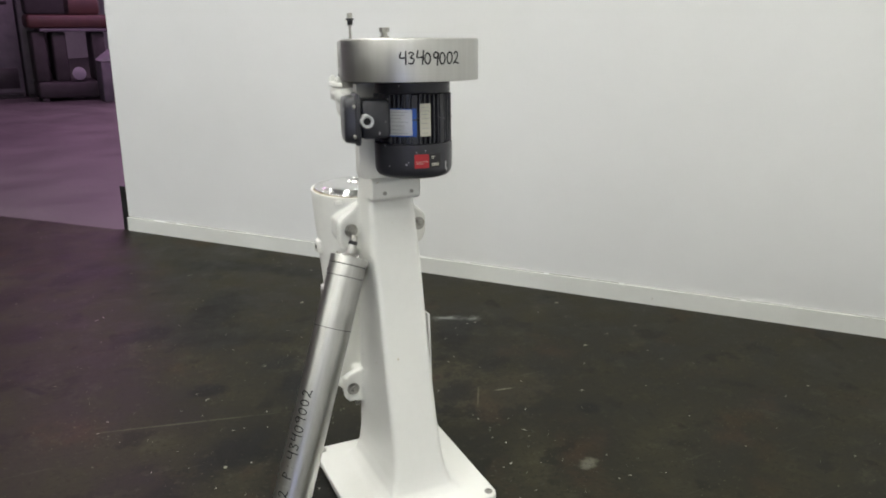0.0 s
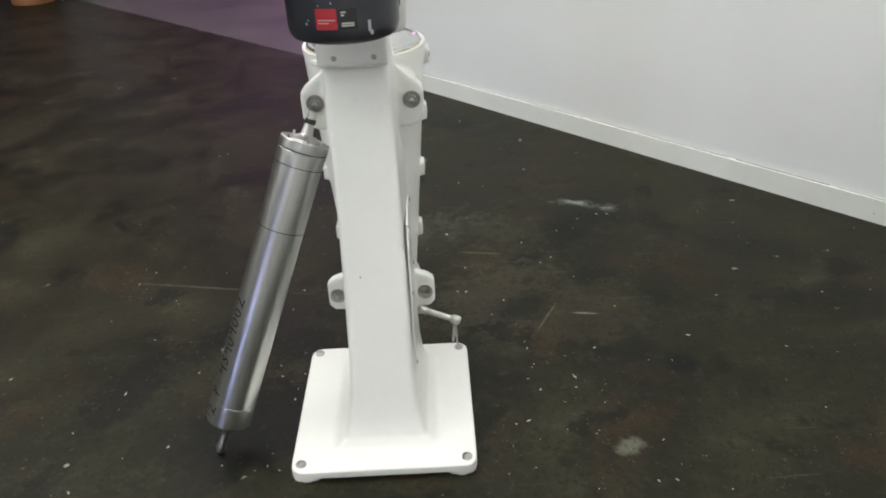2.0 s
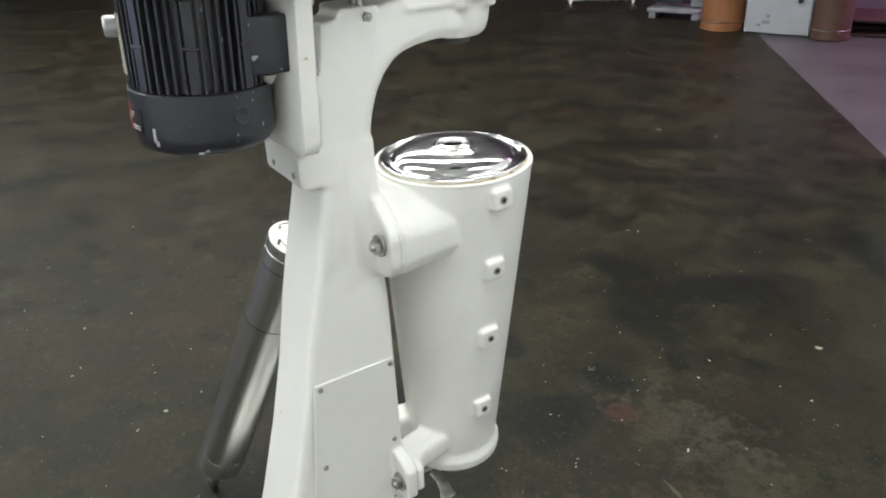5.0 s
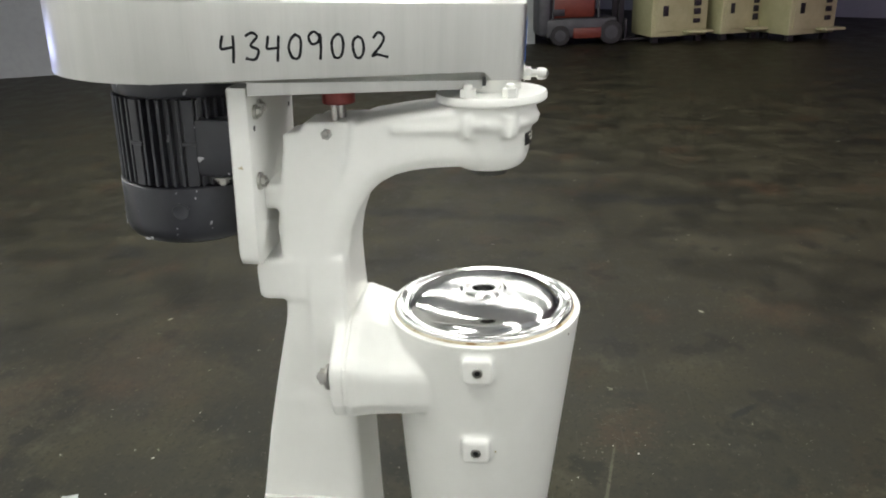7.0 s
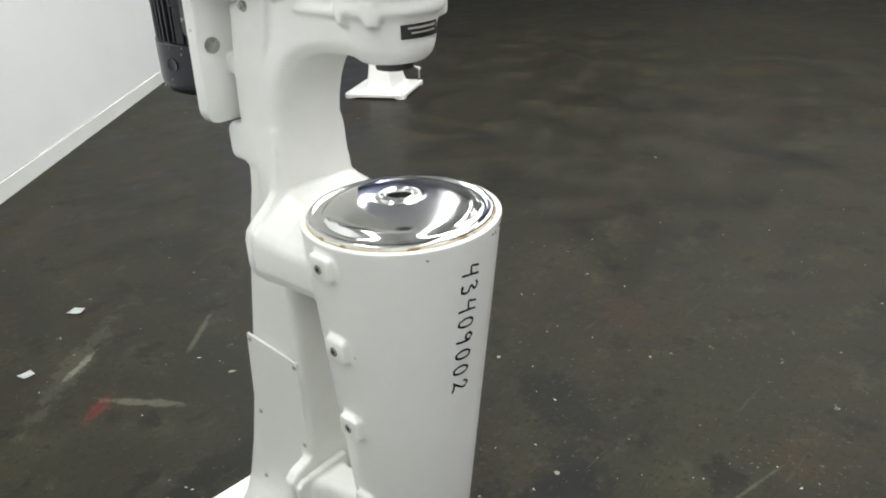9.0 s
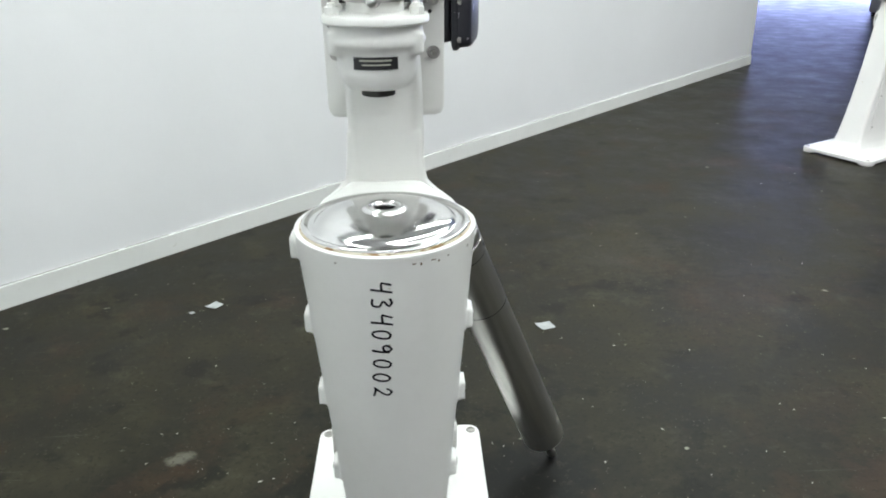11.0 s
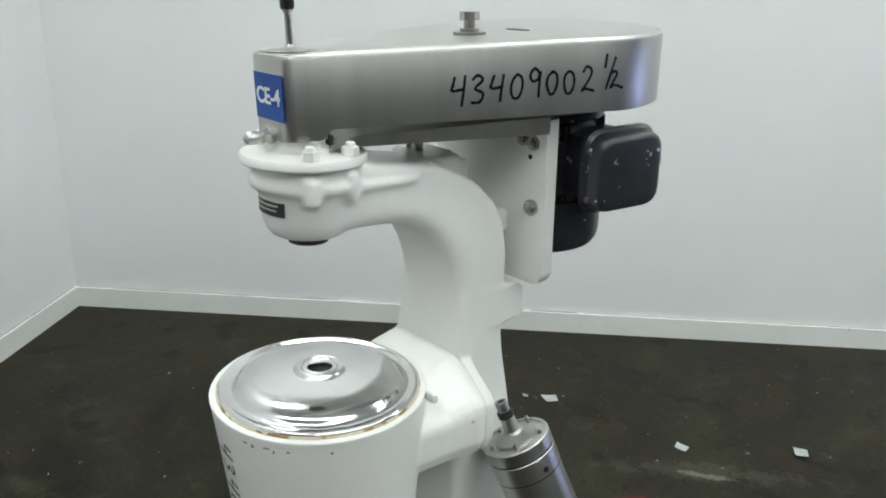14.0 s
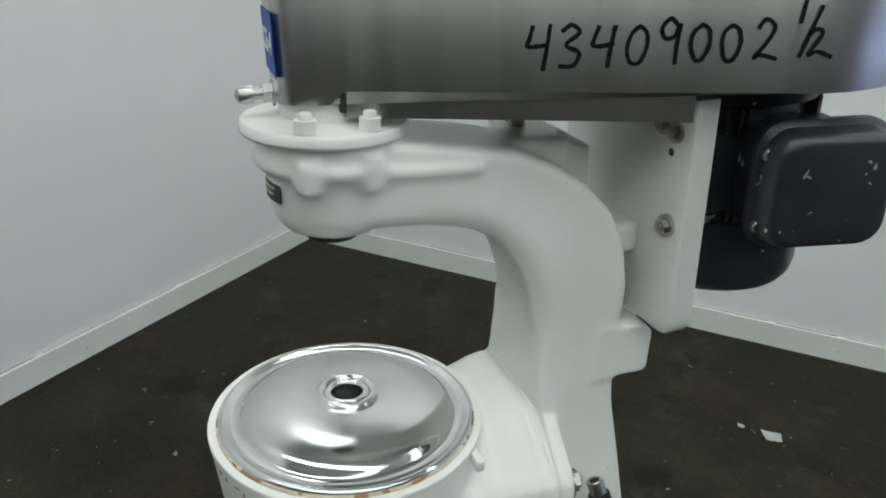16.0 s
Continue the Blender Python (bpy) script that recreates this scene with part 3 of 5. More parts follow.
for s, ts in TUBE_ROWS:
    for t in ts:
        m = Matrix.Translation(room(s, t, TUBE_Z)) @ Euler((0, 0, TUBE_TURN)).to_matrix().to_4x4()
        first = copy_thing(first, m) if first else fitting(room(s, t, TUBE_Z))

# ---- the centrifuge ----
HX, HY = -0.005, 0.374          # axis of the drive head
HEAD_BOLTS = (25, 155, 205, 335)
BX, BY = -0.007, 0.3615         # axis of the bowl casing at its rim
MX, MY = 0.003, -0.088         # axis of the motor


def flange_shape(cx):
    half = ((0.050, 0.909), (0.068, 0.907), (0.081, 0.899), (0.130, 0.861), (0.139, 0.850), (0.142, 0.838), (0.142, 0.79), (0.132, 0.767), (0.105, 0.757))
    return [(cx + x, z) for x, z in half] + [(cx - x, z) for x, z in half[::-1]]


def stand_casting(parent, whole=True):
    bm = bmesh.new()
    # base plate on four low feet
    prism(bm, rrect(-0.227, 0.227, -0.248, 0.236, 0.03), 0.011, 0.035)
    for sx in (-1, 1):
        for sy in (-1, 1):
            x0, y0 = (0.15 if sx > 0 else -0.227), (0.15 if sy > 0 else -0.248)
            prism(bm, rrect(x0, x0 + 0.077, y0, y0 + 0.086, 0.028), 0.0, 0.02)
    # column with a flared foot: height, back, front, half width at back and front
    rows = [(0.030, -0.198, 0.190, 0.150, 0.150), (0.040, -0.182, 0.176, 0.125, 0.128), (0.060, -0.166, 0.164, 0.102, 0.108),
            (0.095, -0.152, 0.158, 0.090, 0.097), (0.15, -0.136, 0.154, 0.081, 0.091), (0.26, -0.102, 0.155, 0.077, 0.087), (0.42, -0.058, 0.156, 0.076, 0.086),
            (0.56, -0.025, 0.155, 0.075, 0.085), (0.70, 0.002, 0.154, 0.074, 0.084), (0.76, 0.016, 0.153, 0.074, 0.078), (0.83, 0.033, 0.140, 0.074, 0.066),
            (0.90, 0.050, 0.125, 0.072, 0.060), (0.98, 0.058, 0.115, 0.070, 0.060)]
    rings = []
    for z, yb, yf, wb, wf in rows:
        r, ring = 0.014, []
        for cx, cy, a0 in ((wf - r, yf - r, 0), (-wf + r, yf - r, 90), (-wb + r, yb + r, 180), (wb - r, yb + r, 270)):
            for i in range(5):
                a = radians(a0 + 22.5 * i)
                ring.append((cx + r * math.cos(a) + 0.005 * max(0, 1 - z) - 0.005 * min(1, max(0, (z - 0.6) / 0.3)), cy + r * math.sin(a), z))
        rings.append(ring)
    ring_faces(bm, rings)
    # arm: outer and inner edge (y, z) and half width; the inner edges are broadly rounded
    arm = [((0.030, 0.76), (0.155, 0.76), 0.075, 0.5), ((0.042, 0.84), (0.155, 0.84), 0.074, 0.8), ((0.054, 0.92), (0.155, 0.92), 0.073, 1.0), ((0.056, 0.97), (0.156, 0.97), 0.073, 1.0), ((0.055, 1.01), (0.158, 1.005), 0.073, 1.0), ((0.054, 1.055), (0.165, 1.043), 0.073, 1.0),
           ((0.064, 1.105), (0.177, 1.074), 0.072, 1.0), ((0.085, 1.144), (0.193, 1.099), 0.070, 1.0), ((0.115, 1.174), (0.213, 1.118), 0.067, 1.0), ((0.150, 1.196), (0.237, 1.130), 0.064, 1.0),
           ((0.195, 1.214), (0.264, 1.136), 0.062, 0.9), ((0.250, 1.223), (0.290, 1.139), 0.060, 0.7), ((0.310, 1.229), (0.322, 1.141), 0.060, 0.5), ((0.370, 1.233), (0.370, 1.141), 0.058, 0.4)]
    if not whole:
        arm = arm[:4] + [((0.056, 1.0), (0.156, 1.0), 0.073, 1.0)]
    rings = []
    for (yo, zo), (yi, zi), w, k in arm:
        o, i = Vector((0, yo, zo)), Vector((0, yi, zi))
        mid, half = (o + i) / 2, (i - o).length / 2
        d = (i - o).normalized()
        rx, ry = 0.010 + 0.012 * k, 0.012 + 0.024 * k
        ring = []
        for sx, a0 in ((1, 0), (-1, 90)):          # the inner corners
            for n in range(7):
                t = radians(a0 + 15 * n)
                ring.append((sx * (w - rx) + rx * math.cos(t), half - ry + ry * math.sin(t)))
        for sx, a0 in ((-1, 180), (1, 270)):       # the outer corners
            for n in range(5):
                t = radians(a0 + 22.5 * n)
                ring.append((sx * (w - 0.012) + 0.012 * math.cos(t), -half + 0.012 + 0.012 * math.sin(t)))
        rings.append([mid + d * q + Vector((p - 0.005, 0, 0)) for p, q in ring])
    ring_faces(bm, rings)
    if whole:
        prism(bm, [(0.057, 1.0), (0.064, 1.10), (0.078, 1.180), (0.080, 1.199), (0.106, 1.202), (0.111, 1.215), (0.180, 1.215), (0.170, 1.16), (0.10, 1.0)], 0.0, 0.0685, "x")
        box(bm, -0.03, 0.03, 0.12, 0.20, 1.17, 1.216, 0.006)
        # drive head under the arm's end
        turned(bm, [(0.03, 1.132), (0.046, 1.134), (0.055, 1.142), (0.060, 1.156), (0.063, 1.182), (0.065, 1.195), (0.075, 1.201), (0.077, 1.209), (0.071, 1.216), (0.071, 1.233)], (HX, HY - 0.001, 0))
        for turn in HEAD_BOLTS:
            a = radians(turn)
            c = Vector((HX + 0.067 * math.cos(a), HY + 0.003 + 0.067 * math.sin(a), 0))
            turned(bm, [(0.008, 1.186), (0.0125, 1.189), (0.0135, 1.222)], c, seg=16)
        box(bm, HX - 0.066, HX + 0.066, 0.235, 0.375, 1.195, 1.206, 0.004)
    # ears that carry the bowl casing
    half = ((0.072, 1.005), (0.075, 0.950), (0.081, 0.905), (0.097, 0.889), (0.130, 0.863), (0.139, 0.852), (0.142, 0.840), (0.142, 0.79), (0.132, 0.767), (0.105, 0.757))
    prism(bm, [(x - 0.003, z) for x, z in half] + [(-x - 0.003, z) for x, z in half[::-1]], 0.132, 0.1545, "y")
    rings = []
    for y, f in ((0.095, 0.0), (0.118, 0.03), (0.128, 0.10), (0.133, 0.28)):
        web = [(min(x, 0.076) + (x - min(x, 0.076)) * f, z) for x, z in half]
        rings.append([(x - 0.003, y, z) for x, z in web] + [(-x - 0.003, y, z) for x, z in web[::-1]])
    ring_faces(bm, rings)
    for sx in (-1, 1):
        prism(bm, [(sx * 0.05, 0.24), (sx * 0.128, 0.246), (sx * 0.142, 0.262), (sx * 0.142, 0.325), (sx * 0.128, 0.341), (sx * 0.05, 0.372)], 0.128, 0.155, "y")
    # lugs for the motor bracket
    if whole:
        box(bm, -0.056, 0.066, 0.034, 0.090, 1.084, 1.122, 0.006)
    prism(bm, [(0.090, 1.004), (0.028, 1.004), (0.015, 0.994), (0.015, 0.946), (0.023, 0.937), (0.090, 0.937)], -0.080, 0.071, "x")
    ob = part("stand", bm, M_CAST, parent, "white enamelled cast iron stand with flared foot" + (" and curved arm" if whole else " and flat top"))
    fuse(ob, 0.0042, 6)
    return ob


def bolt_head(parent, place, d, r=0.014, material=None, washer=True):
    d = Vector(d)
    p = Vector(place)
    bm = bmesh.new()
    if washer:
        rod(bm, p, p + d * 0.004, r * 1.5, None, 24)
    hexagon(bm, p + d * 0.004, p + d * (0.004 + r * 0.75), r)
    turned(bm, [(r * 0.55, 0), (r * 0.5, r * 0.3), (r * 0.3, r * 0.45)], p + d * (0.004 + r * 0.75), d, 16)
    return part("bolt", bm, material or M_BOLT, parent)


def stand_fittings(parent):
    """Bolts, side plates and the lever that every stand of the pair carries."""
    for sx in (-1, 1):
        bolt_head(parent, (sx * 0.111, 0.127, 0.826), (0, -1, 0), 0.0135)
        bolt_head(parent, (sx * 0.116, 0.128, 0.292), (0, -1, 0), 0.0135)
        for sy in (-1, 1):
            bm = bmesh.new()
            c = Vector((sx * 0.203, sy * 0.212 - (0.008 if sy < 0 else 0), 0.035))
            turned(bm, [(0.013, -0.002), (0.013, 0.002), (0.009, 0.003), (0.009, 0.001), (0.004, 0.0005)], c, seg=18)
            part("anchor_hole", bm, M_BOLT, parent)
    for x in (-0.043, 0.041):
        bm = bmesh.new()
        turned(bm, [(0.006, -0.002), (0.006, 0.0012), (0.004, 0.0016), (0.0035, 0.0002)], (x, 0.0152, 0.960), (0, -1, 0), 14)
        part("lug_screw", bm, M_BOLT, parent)
    # access plate with six screws
    bm = bmesh.new()
    prism(bm, [(-0.016, 0.574), (0.148, 0.572), (0.148, 0.24), (0.136, 0.18), (-0.060, 0.18)], 0.0835, 0.0885, "x")
    plate = part("access_plate", bm, M_CAST, parent, "flat white enamelled access plate")
    for y, z in ((-0.006, 0.564), (0.140, 0.562), (-0.016, 0.385), (0.136, 0.380), (-0.046, 0.195), (0.126, 0.235)):
        bm = bmesh.new()
        turned(bm, [(0.0055, 0), (0.005, 0.002), (0.003, 0.0034)], (0.0885, y, z), (1, 0, 0), 12)
        part("screw", bm, M_BOLT, plate)
    lever = bmesh.new()
    rod(lever, (0.045, 0.27, 0.158), (0.115, 0.252, 0.140), 0.013, 0.012, 12)
    rod(lever, (0.105, 0.255, 0.143), (0.195, 0.232, 0.120), 0.009, 0.0085, 12)
    box(lever, 0.070, 0.100, 0.246, 0.274, 0.134, 0.162, 0.004)
    turned(lever, [(0.010, -0.014), (0.014, -0.008), (0.014, 0.008), (0.010, 0.014)], (0.197, 0.232, 0.119), (0.9, -0.3, -0.2), 14)
    rod(lever, (0.197, 0.232, 0.112), (0.188, 0.236, 0.040), 0.0065, 0.004, 8)
    rod(lever, (0.197, 0.232, 0.112), (0.200, 0.228, 0.034), 0.004, 0.0025, 8)
    part("drain_lever", lever, M_TUBE, parent, "bent polished steel lever")
    bm = bmesh.new()
    rod(bm, (-0.06, 0.27, 0.16), (0.06, 0.27, 0.16), 0.012, None, 14)
    rod(bm, (0.0, 0.16, 0.19), (0.0, 0.30, 0.16), 0.014, None, 14)
    part("drain_pivot", bm, M_BOLT, parent)


machine = thing("centrifuge", "white enamelled centrifuge with stainless belt guard and dark grey motor", "machine")
stand_casting(machine)
stand_fittings(machine)

# bowl casing
bm = bmesh.new()


def casing_r(z):
    return 0.1512 - 0.085 * (0.864 - z)


def casing_y(z):
    return BY - 0.040 * (0.9 - z)


turned(bm, [(0.05, 0.205), (0.098, 0.206), (0.106, 0.212), (0.108, 0.232), (0.103, 0.240)] + [(casing_r(z), z) for z in (0.25, 0.45, 0.65, 0.85, 0.888)]
       + [(casing_r(0.9) - 0.001, 0.896), (0.150, 0.900), (0.120, 0.900)], (BX, BY, 0), seg=72)
for v in bm.verts:
    v.co.y += casing_y(v.co.z) - BY
prism(bm, flange_shape(-0.003), 0.1556, 0.168, "y")
rings = []
for y, kx, kz in ((0.160, 0.995, 0.995), (0.171, 0.985, 0.985), (0.190, 0.95, 0.95), (0.212, 0.92, 0.885), (0.30, 0.86, 0.85)):
    rings.append([(kx * px, y, 0.757 + kz * (pz - 0.757)) for px, pz in flange_shape(-0.003)])
ring_faces(bm, rings)
for sx in (-1, 1):
    prism(bm, [(sx * 0.02, 0.25), (sx * 0.124, 0.255), (sx * 0.139, 0.27), (sx * 0.139, 0.32), (sx * 0.124, 0.330), (sx * 0.02, 0.340)], 0.156, 0.172, "y")
    rings = []
    for y, w0, w1, z0, z1 in ((0.166, 0.03, 0.116, 0.262, 0.322), (0.20, 0.02, 0.090, 0.262, 0.318), (0.28, 0.0, 0.074, 0.262, 0.315)):
        rings.append([(sx * px, y, pz) for px, pz in rrect(w0, w1, z0, z1, 0.016, 4)])
    ring_faces(bm, rings)
    for z in (0.864, 0.716, 0.558, 0.376)[0 if sx > 0 else 1:]:
        x = BX + sx * (casing_r(z) - 0.010)
        prism(bm, rrect(casing_y(z) - 0.022, casing_y(z) + 0.022, z - 0.021, z + 0.021, 0.008), min(x, x + sx * 0.022), max(x, x + sx * 0.022), "x")
CLOSE = [(0.985 * x, 0.843 + 0.985 * (z - 0.843)) for x, z in flange_shape(-0.003)]
casing = part("bowl_casing", bm, M_CAST, machine, "tapered white enamelled cast bowl casing")
fuse(casing, 0.0036, 3)
for sx in (-1, 1):
    for z in (0.864, 0.716, 0.558, 0.376)[0 if sx > 0 else 1:]:
        bm = bmesh.new()
        x = BX + sx * (casing_r(z) + 0.0115)
        turned(bm, [(0.0078, -0.004), (0.0078, 0.0016), (0.0065, 0.0026), (0.0045, 0.0026), (0.0042, 0.0010)], (x, casing_y(z), z), (sx, 0, 0), 18)
        plug = part("socket_plug", bm, M_BOLT, casing)
        # black disc as the shade in the plug's recess
        bm = bmesh.new()
        turned(bm, [(0.0040, 0.0), (0.0040, 0.0014), (0.001, 0.0014)], (x, casing_y(z), z), (sx, 0, 0), 12)
        part("socket_shade", bm, M_BLACK, plug)
bm = bmesh.new()
turned(bm, [(0.1380, 0.8935), (casing_r(0.8935) + 0.0004, 0.8935), (casing_r(0.899) + 0.0004, 0.8988), (casing_r(0.9) - 0.0004, 0.9002), (0.1380, 0.9004)], (BX, BY, 0), seg=96)
part("rim", bm, M_CAST, casing, "sharp machined rim of the casing", True, 25)
bm = bmesh.new()
turned(bm, [(0.142, 0.897), (0.1455, 0.8995), (0.1455, 0.9025), (0.142, 0.904)], (BX, BY, 0), seg=72)
part("gasket", bm, M_TAN, casing, "tan rust-stained gasket ring")
bm = bmesh.new()
turned(bm, [(0.138, 0.902), (0.1425, 0.9035), (0.1435, 0.907), (0.141, 0.910), (0.1365, 0.9095), (0.1335, 0.907), (0.124, 0.9065), (0.1195, 0.9085), (0.117, 0.912),
            (0.108, 0.9175), (0.090, 0.9225), (0.070, 0.9255), (0.050, 0.9272), (0.040, 0.9276), (0.036, 0.9282), (0.0345, 0.9315), (0.031, 0.9335), (0.0275, 0.9325), (0.0255, 0.930),
            (0.0235, 0.9315), (0.0205, 0.9325), (0.0178, 0.931), (0.0172, 0.927), (0.0172, 0.905)], (BX, BY, -0.0025), seg=96)
part("lid", bm, M_CHROME, casing, "domed mirror-polished steel lid", True, 80)
# black disc that stands for the shade down the lid's hole
bm = bmesh.new()
turned(bm, [(0.0171, 0.9053), (0.0171, 0.9075), (0.01, 0.9075)], (BX, BY, 0), seg=24)
part("lid_hole_shade", bm, M_BLACK, casing)
bm = bmesh.new()
prism(bm, CLOSE, 0.1530, 0.1572, "y")
part("flange_gasket", bm, M_CAST, casing, "", False)
bm = bmesh.new()
turned(bm, [(0.040, 0.176), (0.050, 0.178), (0.052, 0.184), (0.052, 0.196), (0.058, 0.198), (0.058, 0.2065), (0.05, 0.2068)], (BX, casing_y(0.2), 0), seg=40)
part("drain_collar", bm, M_TUBE, casing, "bright steel drain collar")
# small cleat beside the lid
bm = bmesh.new()
box(bm, -0.128, -0.100, 0.238, 0.248, 0.880, 0.894, 0.003)
part("cleat", bm, M_CAST, casing)

# drive head
bm = bmesh.new()
turned(bm, [(0.066, 1.2305), (0.079, 1.2315), (0.0815, 1.2345), (0.0815, 1.2415), (0.0795, 1.2445), (0.06, 1.2455), (0.044, 1.248), (0.042, 1.285)], (HX, HY + 0.004, 0), seg=64)
head = part("head_flange", bm, M_CAST, machine, "round white enamelled bearing flange")
for turn in HEAD_BOLTS:
    a = radians(turn)
    c = Vector((HX + 0.069 * math.cos(a), HY + 0.004 + 0.069 * math.sin(a), 1.2455))
    bm = bmesh.new()
    hexagon(bm, c, c + Vector((0, 0, 0.0115)), 0.0112)
    turned(bm, [(0.0065, 0.0115), (0.0062, 0.0165), (0.0045, 0.0178)], c, seg=16)
    part("cap_screw", bm, M_CAST, head)
bm = bmesh.new()
turned(bm, [(0.022, 1.1205), (0.0265, 1.122), (0.0265, 1.131), (0.029, 1.1335)], (HX, HY, 0), seg=36)
part("spindle_nut", bm, M_DULL, machine, "dull steel spindle nut")


def bent_patch(bm, cx, cy, r, a0, a1, z0, z1, n=10):
    """A patch of sheet on an upright cylinder; angles in degrees from -y towards +x."""
    rows = []
    for rr in (r, r + 0.0006):
        for z in (z0, z1):
            rows.append([(cx + rr * math.sin(radians(a0 + (a1 - a0) * i / n)), cy - rr * math.cos(radians(a0 + (a1 - a0) * i / n)), z) for i in range(n + 1)])
    v = [[bm.verts.new(p) for p in row] for row in rows]
    for i in range(n):
        bm.faces.new((v[0][i], v[0][i + 1], v[1][i + 1], v[1][i]))
        bm.faces.new((v[2][i], v[2][i + 1], v[3][i + 1], v[3][i]))
        bm.faces.new((v[1][i], v[1][i + 1], v[3][i + 1], v[3][i]))
        bm.faces.new((v[0][i], v[0][i + 1], v[2][i + 1], v[2][i]))
    for i in (0, n):
        bm.faces.new((v[0][i], v[1][i], v[3][i], v[2][i]))


bm = bmesh.new()
bent_patch(bm, HX, HY - 0.001, 0.0632, 180 - 31, 180 + 31, 1.169, 1.192)
plate = part("name_plate", bm, M_BLACK, machine, "small black name plate with worn lettering")
bm = bmesh.new()
bent_patch(bm, HX, HY - 0.001, 0.0640, 180 - 22, 180 + 22, 1.1815, 1.184)
bent_patch(bm, HX, HY - 0.001, 0.0640, 180 - 18, 180 + 20, 1.1755, 1.1775)
part("name_plate_lettering", bm, M_PALE, plate)

# belt guard: round at the motor, narrow and flat at the head
CY, CR, FW, FY, FR = -0.084, 0.183, 0.0440, 0.421, 0.022


def guard_outline(inset=0.0, n=40):
    r, w, f = CR - inset, FW - inset, FY - inset
    cx, cy = HX + w - FR, f - FR
    dx, dy = cx - HX, cy - CY
    d = math.hypot(dx, dy)
    tang = math.atan2(dy, dx) - math.acos((r - FR) / d)
    pts = []
    for i in range(n + 1):                  # round the rear, from the right side to the left
        a = tang - (tang + math.pi / 2) * 2 * i / n
        pts.append((HX + r * math.cos(a), CY + r * math.sin(a)))
    mirror = []
    for i in range(7):
        a = tang + (math.pi / 2 - tang) * i / 6
        mirror.append((cx + FR * math.cos(a), cy + FR * math.sin(a)))
    left = [(2 * HX - x, y) for x, y in mirror]
    def along(y):                           # two more points of the left side, where the skirt steps down
        p, q = pts[-1], left[0]
        return (p[0] + (q[0] - p[0]) * (y - p[1]) / (q[1] - p[1]), y)
    extra = [along(0.366), along(0.378)]
    return pts + extra + left + mirror[::-1] + [(2 * HX - x, y) for x, y in extra[::-1]]


bm = bmesh.new()
rings = []
for z, ins in ((1.283, 0.004), (1.2835, 0.0), (1.3815, 0.0), (1.3855, 0.0012), (1.388, 0.005)):
    rings.append([(x, y, z + (0 if z > 1.3 or y > 0.372 else 0.012 * min(1, max(0, (y + 0.05) / 0.25)))) for x, y in guard_outline(ins)])
ring_faces(bm, rings)
guard = part("belt_guard", bm, M_STEEL, machine, "brushed stainless belt guard with marker numbers", True, 30)
bm = bmesh.new()
edge = guard_outline(0.006)
p, q = Vector(edge[40]), Vector(edge[43])


def half_at(y):
    return HX - (p.x + (q.x - p.x) * (y - p.y) / (q.y - p.y))


lo = [(HX + half_at(0.058), 0.058, 1.266), (HX - half_at(0.058), 0.058, 1.258), (HX - half_at(0.364), 0.364, 1.270), (HX + half_at(0.364), 0.364, 1.271)]
ring_faces(bm, [lo, [(x, y, 1.2885 if y < 0.1 else 1.2945) for x, y, z in lo]])
part("guard_tray", bm, M_STEEL, guard, "folded stainless tray under the guard", False)
bm = bmesh.new()
box(bm, HX - 0.054, HX + 0.054, 0.3645, 0.369, 1.276, 1.288)
part("guard_seal", bm, M_RUBBER, guard, "dark rubber end of the tray", False)
bm = bmesh.new()
turned(bm, [(0.030, 1.3882), (0.032, 1.3890), (0.018, 1.3910), (0.007, 1.3925), (0.0045, 1.3955), (0.0042, 1.4305), (0.0055, 1.4325), (0.0075, 1.4365), (0.0078, 1.4495),
            (0.0125, 1.4515), (0.0125, 1.4550), (0.0088, 1.4565), (0.0088, 1.4705), (0.0075, 1.4725)], (-0.008, 0.386, 0), seg=24)
part("grease_fitting", bm, M_BOLT, guard, "thin steel grease fitting with dark collar")
bm = bmesh.new()
turned(bm, [(0.0078, 1.4360), (0.0086, 1.4385), (0.0086, 1.4495), (0.0128, 1.4511), (0.0128, 1.4555), (0.009, 1.4560)], (-0.008, 0.386, 0), seg=20)
part("fitting_collar", bm, M_BLACK, guard)
bm = bmesh.new()
kx, ky = -0.008, 0.086
turned(bm, [(0.024, 1.3882), (0.024, 1.3915), (0.014, 1.3920), (0.014, 1.3965), (0.0085, 1.3970), (0.0085, 1.4080), (0.0125, 1.4085)], (kx, ky, 0), seg=28)
hexagon(bm, (kx, ky, 1.4080), (kx, ky, 1.4200), 0.0145)
part("guard_bolt", bm, M_BOLT, guard, "steel hold-down bolt with washers")
# flat black oval, the slot's darkness laid on the closed top
bm = bmesh.new()
prism(bm, [(HX + 0.02 * math.cos(a / 8 * math.pi) * 1.2, -0.02 + 0.011 * math.sin(a / 8 * math.pi)) for a in range(16)], 1.3881, 1.3887)
part("slot_shade", bm, M_BLACK, guard)
bm = bmesh.new()
c = Vector((-0.004, FY, 1.288))
turned(bm, [(0.0125, 0.0), (0.0125, 0.0022), (0.009, 0.0026)], c, (0, 1, 0), 20)
hexagon(bm, c + Vector((0, 0.0024, 0)), c + Vector((0, 0.0105, 0)), 0.0098)
turned(bm, [(0.0055, 0.0100), (0.0055, 0.0190), (0.0085, 0.0195), (0.0088, 0.0270), (0.0070, 0.0325), (0.0030, 0.0352), (0.0005, 0.0358)], c, (0, 1, 0), 18)
part("acorn_nut", bm, M_TUBE, guard)
